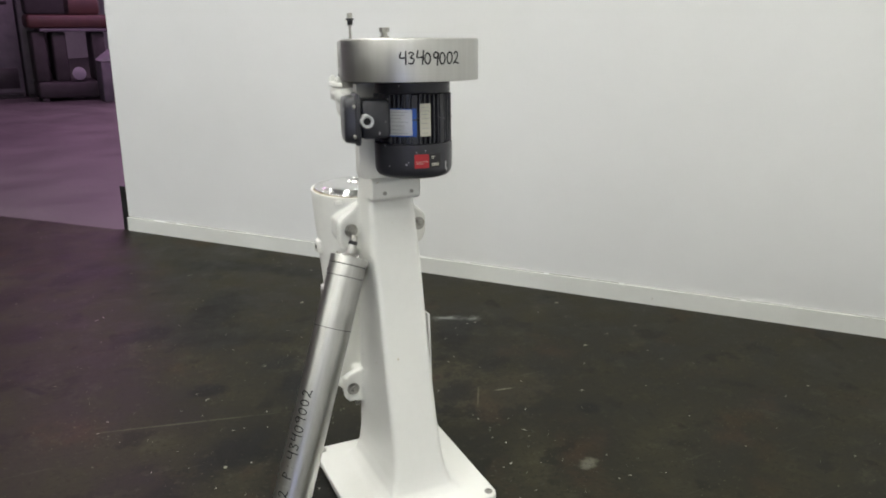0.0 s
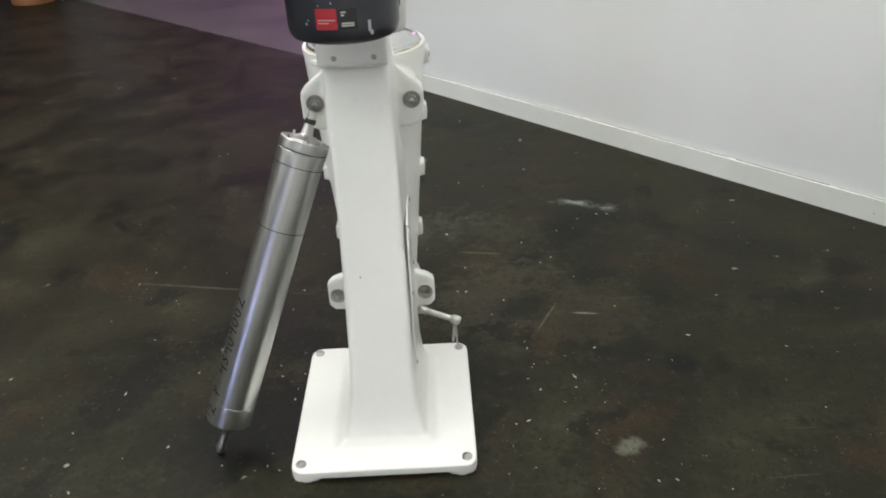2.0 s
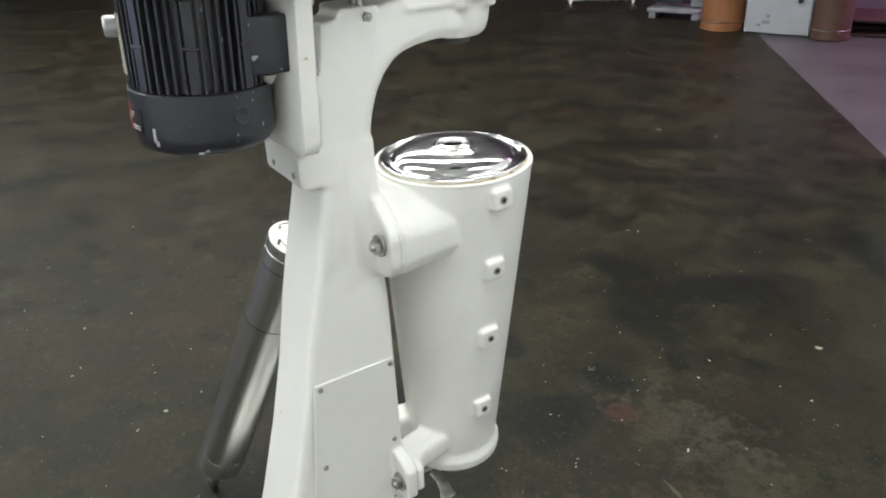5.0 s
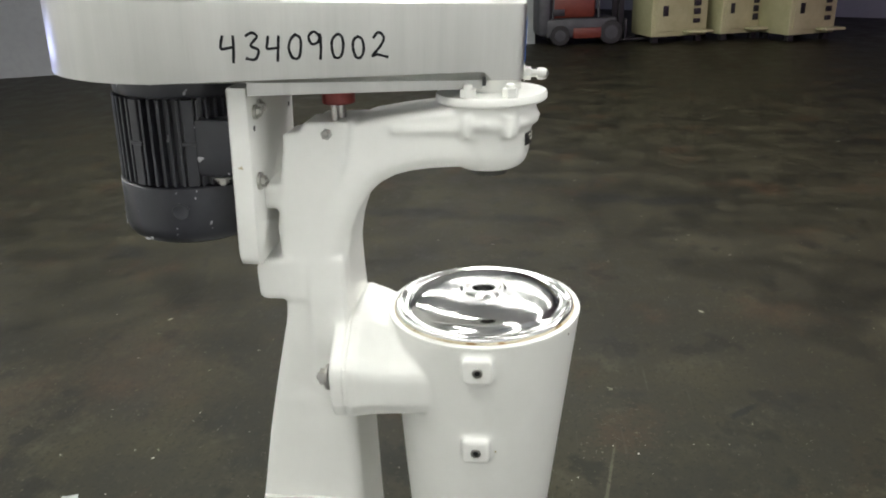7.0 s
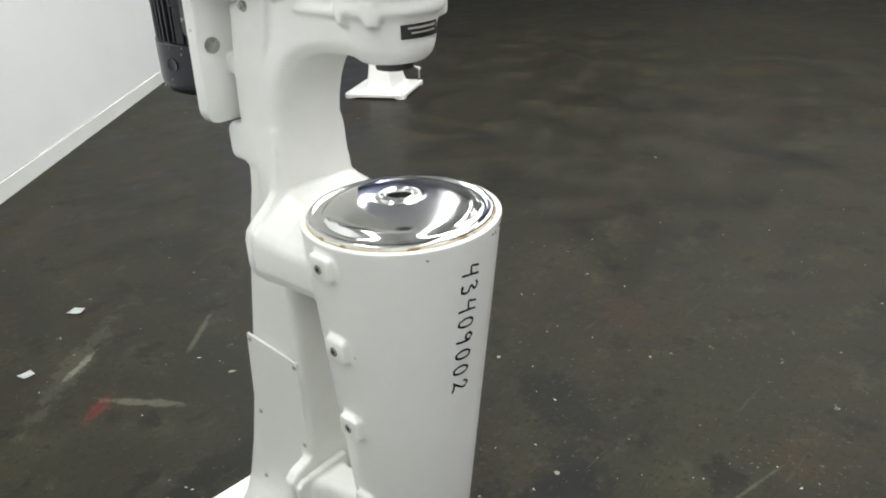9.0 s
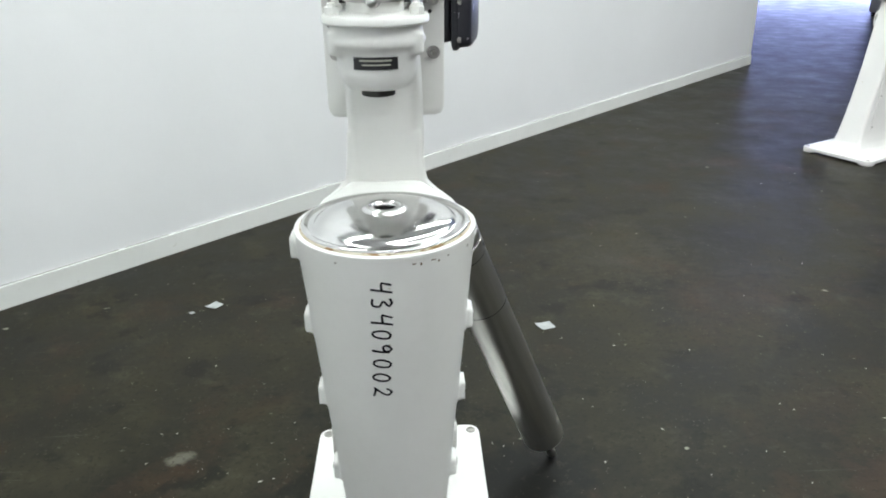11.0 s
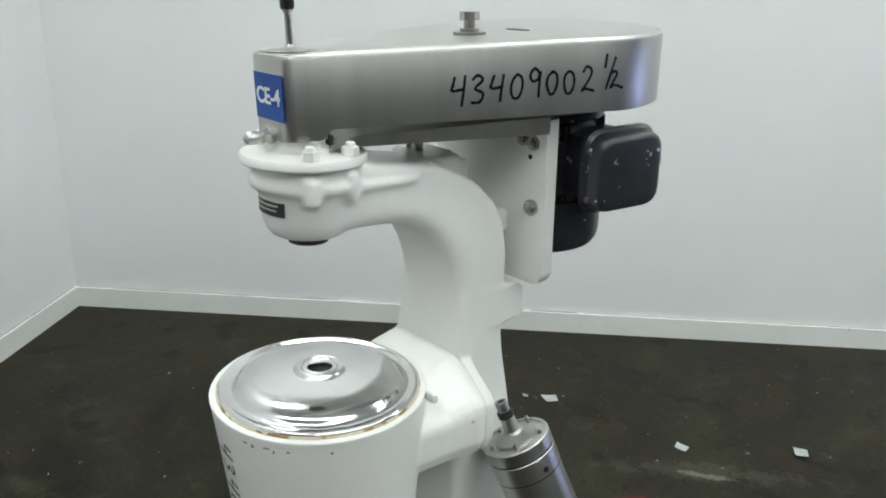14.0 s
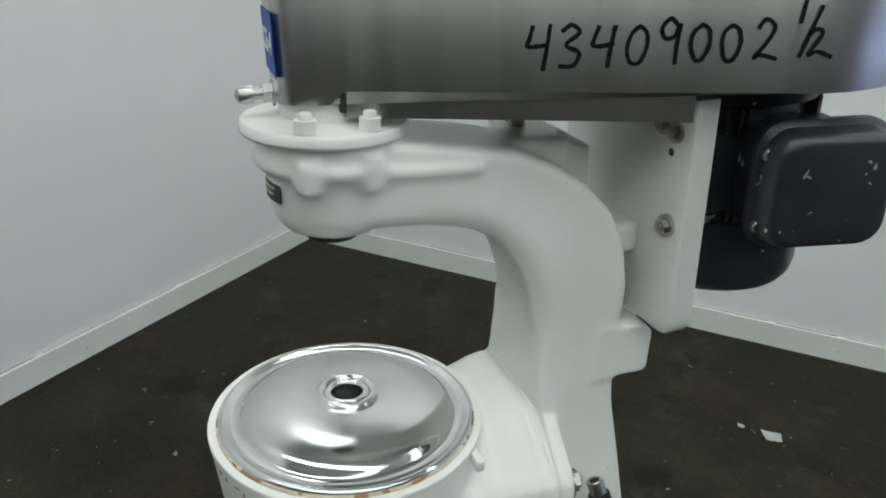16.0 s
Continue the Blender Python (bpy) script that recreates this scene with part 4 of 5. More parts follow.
# blue tag on the narrow end
bm = bmesh.new()
box(bm, -0.0425, 0.0220, FY + 0.0003, FY + 0.0012, 1.308, 1.364)
tag = part("blue_tag", bm, M_BLUE, guard, "blue sticker reading CE-4", False)
txt = bpy.data.curves.new("tag_text", "FONT")
txt.body, txt.size, txt.align_x, txt.align_y, txt.extrude = "CE-4", 0.0275, "CENTER", "CENTER", 0.0003
txt.offset = 0.0006
tmp = new("tag_text", txt)
bpy.context.view_layer.update()
me = bpy.data.meshes.new_from_object(tmp.evaluated_get(bpy.context.evaluated_depsgraph_get()))
bpy.data.objects.remove(tmp)
me.materials.clear()
me.materials.append(M_LETTER)
lett = new("tag_lettering", me)
lett.parent = tag
lett.matrix_basis = Matrix.Translation((-0.0102, FY + 0.0018, 1.336)) @ Euler((radians(90), 0, radians(180))).to_matrix().to_4x4()

# marker handwriting: strokes of each figure in a unit box
STROKES = {
    "4": [[(0.12, 1.0), (0.06, 0.72), (0.04, 0.50), (0.3, 0.50), (0.56, 0.55)], [(0.54, 1.02), (0.50, 0.5), (0.47, -0.06)]],
    "3": [[(0.06, 0.86), (0.28, 1.0), (0.48, 0.84), (0.22, 0.56), (0.50, 0.38), (0.40, 0.06), (0.04, 0.08)]],
    "0": [[(0.30, 0.98), (0.10, 0.78), (0.04, 0.42), (0.18, 0.06), (0.40, 0.08), (0.54, 0.45), (0.48, 0.84), (0.26, 0.98)]],
    "9": [[(0.48, 0.84), (0.26, 1.0), (0.06, 0.80), (0.18, 0.56), (0.42, 0.64), (0.50, 0.90), (0.48, 0.45), (0.44, -0.04)]],
    "2": [[(0.06, 0.76), (0.24, 1.0), (0.48, 0.82), (0.36, 0.46), (0.04, 0.06), (0.22, 0.14), (0.66, 0.02)]],
    "1": [[(0.22, 1.02), (0.18, 0.5)]],
    "/": [[(0.46, 1.1), (0.14, -0.02)]],
    "z": [[(-0.12, 0.46), (0.06, 0.60), (0.18, 0.46), (-0.02, 0.04), (0.16, 0.10), (0.52, 0.0)]],
    "|": [[(0.26, 1.16), (0.20, 0.66)]],
    "P": [[(0.12, 1.0), (0.1, 0.0)], [(0.1, 0.96), (0.42, 0.86), (0.36, 0.56), (0.1, 0.5)]],
    ":": [[(0.2, 0.62), (0.22, 0.54)], [(0.18, 0.22), (0.2, 0.14)]],
    " ": [],
}


def smooth_line(pts, n=6):
    out = []
    for i in range(len(pts) - 1):
        p0, p1, p2, p3 = (Vector(pts[max(i - 1, 0)]), Vector(pts[i]), Vector(pts[i + 1]), Vector(pts[min(i + 2, len(pts) - 1)]))
        for k in range(n):
            u = k / n
            out.append(0.5 * (2 * p1 + (p2 - p0) * u + (2 * p0 - 5 * p1 + 4 * p2 - p3) * u * u + (3 * p1 - p0 - 3 * p2 + p3) * u ** 3))
    out.append(Vector(pts[-1]))
    return out


def handwriting(name, text, high, place, parent, pen=0.0017, pitch=0.72, seed=1, drift=0.0):
    """Ink ribbons on a surface: place(u, v) gives the point and its normal u along the line and v up from it."""
    rnd = random.Random(seed)
    u0 = 0.0
    for ch in text:
        bm = bmesh.new()
        small = 0.62 if ch in "1/" else 0.25 if ch == "|" else 1.0
        size = high * rnd.uniform(0.92, 1.06) * (0.92 if ch == "0" else 1.0)
        lift = rnd.uniform(-0.04, 0.04) * high + drift * u0
        lean = rnd.uniform(-0.04, 0.08)
        for stroke in STROKES[ch]:
            line = smooth_line([(x + rnd.uniform(-0.02, 0.02), y + rnd.uniform(-0.02, 0.02)) for x, y in stroke])
            prev = None
            for i, q in enumerate(line):
                t = (line[min(i + 1, len(line) - 1)] - line[max(i - 1, 0)])
                nrm = Vector((-t.y, t.x)).normalized() * (pen * rnd.uniform(0.85, 1.15))
                c = Vector((u0 + (q.x + lean * q.y) * size, q.y * size + lift))
                pair = []
                for e in (c + nrm, c - nrm):
                    pos, n = place(e.x, e.y)
                    pair.append(bm.verts.new(Vector(pos) + Vector(n) * 0.0007))
                if prev:
                    bm.faces.new((prev[0], pair[0], pair[1], prev[1]))
                prev = pair
        u0 += pitch * high * small * rnd.uniform(0.93, 1.05)
        if bm.verts:
            part(name, bm, M_INK, parent, "black marker figure", False)
        else:
            bm.free()


# the guard's straight sides: from the rear tangent to the front corner
side = guard_outline()
RT, RF = Vector(side[0]), Vector(side[-1])      # right side, rear and front ends


def on_side(sx, start):
    a = Vector((RT.x, RT.y))
    b = Vector((RF.x, RF.y))
    d = (b - a).normalized()
    n = Vector((d.y, -d.x))
    def place(u, v):
        # the right side reads from the rear forwards, the left side from the front backwards
        q = a + d * (start + u if sx > 0 else start - u)
        x = q.x if sx > 0 else 2 * HX - q.x
        return (x, q.y, v), (n.x * sx, n.y, 0)
    return place


def on_rear(a0):
    def place(u, v):
        a = a0 + u / CR
        return (HX + CR * math.sin(a), CY - CR * math.cos(a), v), (math.sin(a), -math.cos(a), 0)
    return place


def shifted(place, dv):
    return lambda u, v: place(u, v + dv)


handwriting("marker_figure", "43409002", 0.034, shifted(on_side(1, 0.066), 1.312), guard, 0.0018, 0.82, 3, 0.02)
handwriting("marker_figure", "43409002", 0.036, shifted(on_side(-1, 0.255), 1.312), guard, 0.0020, 0.82, 5, 0.02)
handwriting("marker_figure", "|/z", 0.040, shifted(on_side(-1, 0.022), 1.318), guard, 0.0020, 0.62, 6, 0.0)
handwriting("marker_figure", "43409002", 0.031, shifted(on_rear(radians(-30)), 1.325), guard, 0.0018, 0.63, 8, 0.0)


def on_casing(x0, z0):
    """Writing that runs down the front of the casing, figures lying on their sides."""
    def place(u, v):
        z = z0 - u
        r = casing_r(z)
        a = -(v + x0) / r
        return (BX + r * math.sin(a), casing_y(z) + r * math.cos(a), z), (math.sin(a), math.cos(a), 0)
    return place


handwriting("marker_figure", "43409002", 0.032, on_casing(-0.020, 0.858), casing, 0.0019, 0.93, 11, -0.03)

# chips and rust along the casing's rim
rnd = random.Random(19)
for a, z, wide, tall in ((-163, 0.884, 2.4, 0.0022), (-158, 0.881, 1.2, 0.005), (-151, 0.885, 3.2, 0.0015), (-146, 0.880, 0.9, 0.004), (-139, 0.884, 1.6, 0.0018), (-118, 0.882, 1.2, 0.003), (150, 0.884, 1.5, 0.002)):
    bm = bmesh.new()
    bent_patch(bm, BX, casing_y(z), casing_r(z) - 0.0002, a, a + wide, z, z + tall, 3)
    part("rim_chip", bm, M_CHIP, casing, "brown chip in the enamel")

# motor
motor = new("motor")
motor.parent = machine
bm = bmesh.new()
turned(bm, [(0.05, 1.042), (0.084, 1.043), (0.096, 1.048), (0.1025, 1.057), (0.105, 1.070), (0.1055, 1.133), (0.1035, 1.1345), (0.088, 1.135)], (MX, MY, 0), seg=72)
shroud = part("fan_shroud", bm, M_MOTOR, motor, "smooth dark grey fan cover")
bm = bmesh.new()
turned(bm, [(0.09, 1.13), (0.0895, 1.262), (0.099, 1.264), (0.101, 1.268), (0.101, 1.290), (0.06, 1.2915)], (MX, MY, 0), seg=64)
part("body", bm, M_MOTOR, motor)
for k in range(48):
    a = 360 / 48 * k
    if 252 < a < 300 or 152 < a < 208:
        continue
    wide = k % 6 == 3
    bm = bmesh.new()
    w = 0.0075 if wide else 0.0021
    box(bm, -w, w, -0.1035, -0.086, 1.136, 1.262, 0.0012)
    if wide:
        box(bm, -0.011, 0.011, -0.1045, -0.086, 1.196, 1.202, 0.0012)
    fin = part("cooling_fin", bm, M_MOTOR, motor, "", False)
    fin.matrix_basis = Matrix.Translation((MX, MY, 0)) @ Euler((0, 0, radians(a))).to_matrix().to_4x4()
for sx in (-1, 1):
    bm = bmesh.new()
    box(bm, MX + sx * 0.075 - 0.018, MX + sx * 0.075 + 0.018, -0.045, 0.0235, 1.150, 1.235, 0.006)
    part("motor_foot", bm, M_MOTOR, motor)
    bolt_head(motor, (MX + sx * 0.078, -0.012, 1.149), (0, 0, -1), 0.009)
bm = bmesh.new()
turned(bm, [(0.012, 0.1045), (0.0125, 0.1065), (0.0115, 0.1074), (0.0095, 0.1065)], (MX, MY, 1.10), (0.985, 0.17, 0), 20)
part("shroud_boss", bm, M_MOTOR, shroud)
for a0, a1, z0, z1 in ((27, 30, 1.066, 1.086), (29, 32, 1.060, 1.068), (63, 68, 1.050, 1.053), (69, 72, 1.053, 1.056), (-8, -7, 1.118, 1.121), (-33, -32, 1.088, 1.091)):
    bm = bmesh.new()
    bent_patch(bm, MX, MY, (0.1058 if z0 > 1.068 else 0.1052 if z0 > 1.0595 else 0.1020), a0, a1, z0, z1, 3)
    part("paint_chip", bm, M_SILVER, shroud, "pale chip in the paint")
# terminal box on the motor's side
bm = bmesh.new()
box(bm, -0.153, -0.070, -0.138, -0.028, 1.150, 1.252, 0.014)
tbox = part("terminal_box", bm, M_MOTOR, motor, "dark grey terminal box with chipped paint")
bm = bmesh.new()
rings = []
for x, ins in ((-0.150, 0.004), (-0.152, 0.0), (-0.160, 0.0), (-0.163, 0.003), (-0.165, 0.0055), (-0.184, 0.008), (-0.189, 0.011), (-0.191, 0.017)):
    rings.append([(x, y, z) for y, z in rrect(-0.155 + ins, -0.016 - ins, 1.134 + ins, 1.266 - ins, 0.028 - ins * 0.4, 5)])
ring_faces(bm, rings)
part("box_cover", bm, M_MOTOR, tbox, "bevelled dark grey box cover", True, 40)
for y, z in ((-0.025, 1.235), (-0.025, 1.160), (-0.146, 1.235), (-0.146, 1.160)):
    bm = bmesh.new()
    turned(bm, [(0.0065, 0), (0.0065, 0.006), (0.005, 0.008), (0.0025, 0.0072)], (-0.163, y, z), (-1, 0, 0), 14)
    part("cover_screw", bm, M_BOLT, tbox)
bm = bmesh.new()
turned(bm, [(0.017, 0), (0.017, 0.012), (0.0135, 0.014), (0.0135, 0.022), (0.0175, 0.024), (0.0175, 0.040), (0.0145, 0.044), (0.0095, 0.043), (0.0090, 0.030)], (-0.138, -0.140, 1.200), (0, -1, 0), 24)
part("conduit_fitting", bm, M_SILVER, tbox, "grey metal conduit fitting")
# dark disc closing the bore, coloured as the shade inside
bm = bmesh.new()
turned(bm, [(0.0090, 0.030), (0.0090, 0.0335), (0.002, 0.0338)], (-0.138, -0.140, 1.200), (0, -1, 0), 18)
part("conduit_mouth", bm, M_RUBBER, tbox, "dark open end of the conduit fitting")
for y, z, w, h, lean in ((-0.052, 1.222, 0.0016, 0.0055, 25), (-0.0555, 1.2185, 0.004, 0.0012, 20), (-0.121, 1.226, 0.0022, 0.004, 10), (-0.113, 1.219, 0.0014, 0.0014, 0),
                       (-0.119, 1.209, 0.0030, 0.0010, 40), (-0.036, 1.163, 0.0012, 0.0016, 0)):
    bm = bmesh.new()
    ring_faces(bm, [[(x, y + u * w * math.cos(radians(lean)) - v * h * math.sin(radians(lean)), z + u * w * math.sin(radians(lean)) + v * h * math.cos(radians(lean)))
                     for u, v in ((-1, -0.4), (-0.2, -1), (0.9, -0.6), (0.6, 0.3), (0.1, 1), (-0.5, 0.2))] for x in (-0.1905, -0.1914)])
    part("paint_chip", bm, M_SILVER, tbox, "pale chip in the paint", False)
# rubbed upper edge of the cover
rnd = random.Random(5)
for k in range(9):
    y = -0.040 - 0.0095 * k + rnd.uniform(-0.003, 0.003)
    bm = bmesh.new()
    rod(bm, (-0.1893, y, 1.2470 + rnd.uniform(-0.0008, 0.0006)), (-0.1893, y - rnd.uniform(0.003, 0.009), 1.2470 + rnd.uniform(-0.0008, 0.0006)), 0.0009, 0.0004, 6)
    part("worn_edge", bm, M_SILVER, tbox, "rubbed bare edge")
tbox.matrix_basis = Matrix.Translation((-0.13, -0.080, 0)) @ Matrix.Rotation(radians(-15), 4, "Z") @ Matrix.Translation((0.13, 0.082, 0))
# plates and stickers
for nm, a0, a1, z0, z1, mt, lb in (("blue_border", -86, -20, 1.156, 1.228, M_BLUE, ""), ("rating_plate", -78, -26, 1.159, 1.2255, M_SILVER, "silver rating plate with blue border"),
                                   ("connection_plate", -15, 1, 1.156, 1.240, M_PALE, "pale yellowed connection plate"),
                                   ("red_sticker", -24, -3, 1.074, 1.110, M_RED, "red and black warning sticker"), ("black_sticker", -3, 16, 1.074, 1.110, M_BLACK, "")):
    bm = bmesh.new()
    low = z0 > 1.12
    bent_patch(bm, MX, MY, (0.1040 if low else 0.1058) + (0.0008 if nm == "rating_plate" else 0), a0, a1, z0, z1)
    part(nm, bm, mt, motor if low else shroud, lb)
bm = bmesh.new()
for k, z in enumerate((1.218, 1.210, 1.202, 1.193, 1.183, 1.173, 1.164)):
    bent_patch(bm, MX, MY, 0.1056, -60, -32 - 5 * (k % 3), z, z + 0.0018, 6)
part("plate_lettering", bm, M_FAINT, motor)
bm = bmesh.new()
for k, z in enumerate((1.230, 1.221, 1.212, 1.201, 1.189, 1.176, 1.164)):
    bent_patch(bm, MX, MY, 0.1048, -13, -3 + 2 * (k % 2), z, z + 0.0014, 4)
part("plate_lettering", bm, M_FAINT, motor)
bm = bmesh.new()
for z, a1 in ((1.102, 6), (1.097, 4), (1.079, 13), (1.083, 13)):
    bent_patch(bm, MX, MY, 0.1067, 1, a1, z, z + 0.0028, 4)
bent_patch(bm, MX, MY, 0.1067, -22, -5, 1.090, 1.0912, 6)
bent_patch(bm, MX, MY, 0.1067, -22, -11, 1.085, 1.0862, 6)
part("sticker_lettering", bm, M_PALE, shroud)

# motor bracket: a thick plate with rounded lower corners, hinged on the stand's lug
bm = bmesh.new()
shape = [(0.112, 1.272), (-0.124, 1.272), (-0.124, 1.032), (-0.122, 1.020), (-0.116, 1.011), (-0.105, 1.008), (0.093, 1.008), (0.104, 1.011), (0.110, 1.020), (0.112, 1.032)]
rings = []
for y, k in ((0.022, 0.004), (0.025, 0.0), (0.051, 0.0), (0.054, 0.004)):
    rings.append([(-0.006 + (x + 0.006) * (1 - k / 0.118), y, 1.14 + (z - 1.14) * (1 - k / 0.13)) for x, z in shape])
ring_faces(bm, rings)
bracket = part("motor_bracket", bm, M_CAST, machine, "thick white enamelled plate bracket for the motor", True, 50)
for x in (-0.102, 0.089):
    bolt_head(bracket, (x, 0.054, 1.136), (0, 1, 0), 0.0085)
    for dx, z in ((0.0, 1.236), (0.020, 1.240)):
        bolt_head(bracket, (x + (dx if x < 0 else -dx), 0.054, z), (0, 1, 0), 0.007)
    # thin black disc in place of the shaded pin hole
    bm = bmesh.new()
    turned(bm, [(0.004, 0), (0.004, 0.0006)], (x + 0.006, 0.0541, 1.214), (0, 1, 0), 10)
    part("pin_hole_shade", bm, M_BLACK, bracket)
TILT = Matrix.Translation((0, 0.05, 1.2)) @ Matrix.Rotation(radians(-3.0), 4, "X") @ Matrix.Translation((0, -0.05, -1.2))
YAW = Matrix.Translation((0, 0.041, 0)) @ Matrix.Rotation(radians(2.4), 4, "Z") @ Matrix.Translation((0, -0.05, 0))
motor.location = (-0.010, 0.006, -0.013)
guard.matrix_basis = TILT @ guard.matrix_basis
for ob in (motor, bracket):
    ob.matrix_basis = YAW @ TILT @ ob.matrix_basis
bm = bmesh.new()
turned(bm, [(0.022, 1.236), (0.024, 1.238), (0.024, 1.2550), (0.02, 1.2555)], (0.030, 0.158, 0), seg=28)
part("red_coupling", bm, M_REDPART, machine, "dark red adjuster knob")
bm = bmesh.new()
rod(bm, (0.030, 0.158, 1.213), (0.030, 0.158, 1.237), 0.009, None, 16)
rod(bm, (0.052, 0.156, 1.212), (0.052, 0.156, 1.237), 0.005, None, 12)
part("adjuster_screw", bm, M_BOLT, machine)
bolt_head(machine, (0.079, 0.150, 1.202), (1, 0, 0), 0.008, None, False)

# the loose separator bowl that leans on the stand
FOOT, TOP = Vector((0, 0, 0)), Vector((-0.129, 0.077, 0.777)) - Vector((-0.428, -0.136, 0.0))
LEAN = Matrix.Translation((-0.428, -0.136, 0.0)) @ Vector((0, 0, 1)).rotation_difference(TOP).to_matrix().to_4x4()
axis = Vector((0, 0, 1))
L = TOP.length
bowl = thing("separator_bowl", "long stainless steel separator bowl leaning against the white stand", "machine part")
bm = bmesh.new()
turned(bm, [(0.0530, 0.102), (0.0549, 0.1055), (0.0549, 0.160), (0.0545, 0.1605), (0.0545, L - 0.234)], FOOT, axis, 64)
tube = part("tube", bm, M_TUBE, bowl, "brushed stainless tube", True, 15)
bm = bmesh.new()
turned(bm, [(0.0535, L - 0.2335), (0.0545, L - 0.2325), (0.0550, L - 0.079), (0.0535, L - 0.078)], FOOT, axis, 64)
part("upper_tube", bm, M_TUBE, bowl, "", True, 15)
bm = bmesh.new()
turned(bm, [(0.0545, L - 0.0775), (0.0562, L - 0.0765), (0.0562, L - 0.0455), (0.0550, L - 0.044), (0.0550, L - 0.041), (0.0568, L - 0.0395), (0.0568, L - 0.0205), (0.0556, L - 0.0185), (0.0500, L - 0.0180), (0.0495, L - 0.0205),
            (0.0360, L - 0.0205), (0.0352, L - 0.0165), (0.0300, L - 0.0150), (0.0170, L - 0.0085), (0.0140, L - 0.0050), (0.0122, L + 0.0140), (0.0110, L + 0.0200)], FOOT, axis, 64)
head_part = part("bowl_head", bm, M_TUBE, bowl, "polished bowl head", True, 15)
bu, bv = frame_axes(axis)
for k in range(5):                      # small set screws and a lug standing on the head
    a = radians(20 + 72 * k)
    c = FOOT + axis * (L - 0.0205) + (bu * math.cos(a) + bv * math.sin(a)) * 0.043
    bm = bmesh.new()
    rod(bm, c, c + axis * (0.012 if k % 2 else 0.006), 0.0035, 0.0030, 10)
    part("set_screw", bm, M_BOLT, head_part)
for h, r in ((L - 0.2332, 0.0551), (L - 0.0425, 0.0558), (L - 0.078, 0.0556)):
    bm = bmesh.new()
    turned(bm, [(r - 0.002, h - 0.001), (r, h - 0.0008), (r, h + 0.0008), (r - 0.002, h + 0.001)], FOOT, axis, 64)
    part("joint_ring", bm, M_BLACK, bowl)
# black disc on the head that paints the dark of a vent hole
bm = bmesh.new()
c = FOOT + axis * (L - 0.066) + (bu * math.cos(2.2) + bv * math.sin(2.2)) * 0.0545
rod(bm, c, c + (bu * math.cos(2.2) + bv * math.sin(2.2)) * 0.0024, 0.0050, None, 12)
part("vent_hole_shade", bm, M_BLACK, head_part)
bm = bmesh.new()
turned(bm, [(0.0125, L + 0.0195), (0.0132, L + 0.021), (0.0132, L + 0.0300), (0.0115, L + 0.0310)], FOOT, axis, 20)
part("seal_ring", bm, M_BLACK, bowl)
bm = bmesh.new()
turned(bm, [(0.0100, L + 0.0305), (0.0100, L + 0.0470), (0.0090, L + 0.0480), (0.0062, L + 0.0475), (0.0060, L + 0.038)], FOOT, axis, 20)
part("stem", bm, M_BOLT, bowl)
bm = bmesh.new()
turned(bm, [(0.006, 0.006), (0.011, 0.010), (0.0125, 0.018), (0.0115, 0.030), (0.0095, 0.034), (0.0095, 0.070), (0.013, 0.082), (0.018, 0.098), (0.018, 0.106)], FOOT, axis, 20)
part("foot_stub", bm, M_BOLT, bowl, "dark worn steel foot stub")


def on_bowl(turn, start, r=0.0545):
    side_dir = LEAN.to_3x3().inverted() @ Vector((math.cos(turn), math.sin(turn), 0))
    e1 = (side_dir - axis * side_dir.dot(axis)).normalized()
    e2 = axis.cross(e1)
    def place(u, v):
        a = -v / r
        n = e1 * math.cos(a) + e2 * math.sin(a)
        return FOOT + axis * (start + u) + n * r, n
    return place


handwriting("marker_figure", "12 P:43409002", 0.034, on_bowl(radians(232), 0.112, 0.0552), tube, 0.0015, 0.80, 21, 0.0)
bowl.matrix_basis = LEAN

# the second stand of the pair, bare
bare = thing("machine_stand", "bare white enamelled centrifuge stand without bowl casing", "machine")
stand_casting(bare, False)
stand_fittings(bare)
bare.matrix_basis = pose(-2.925, -3.06, 0, 0, 0, 119)
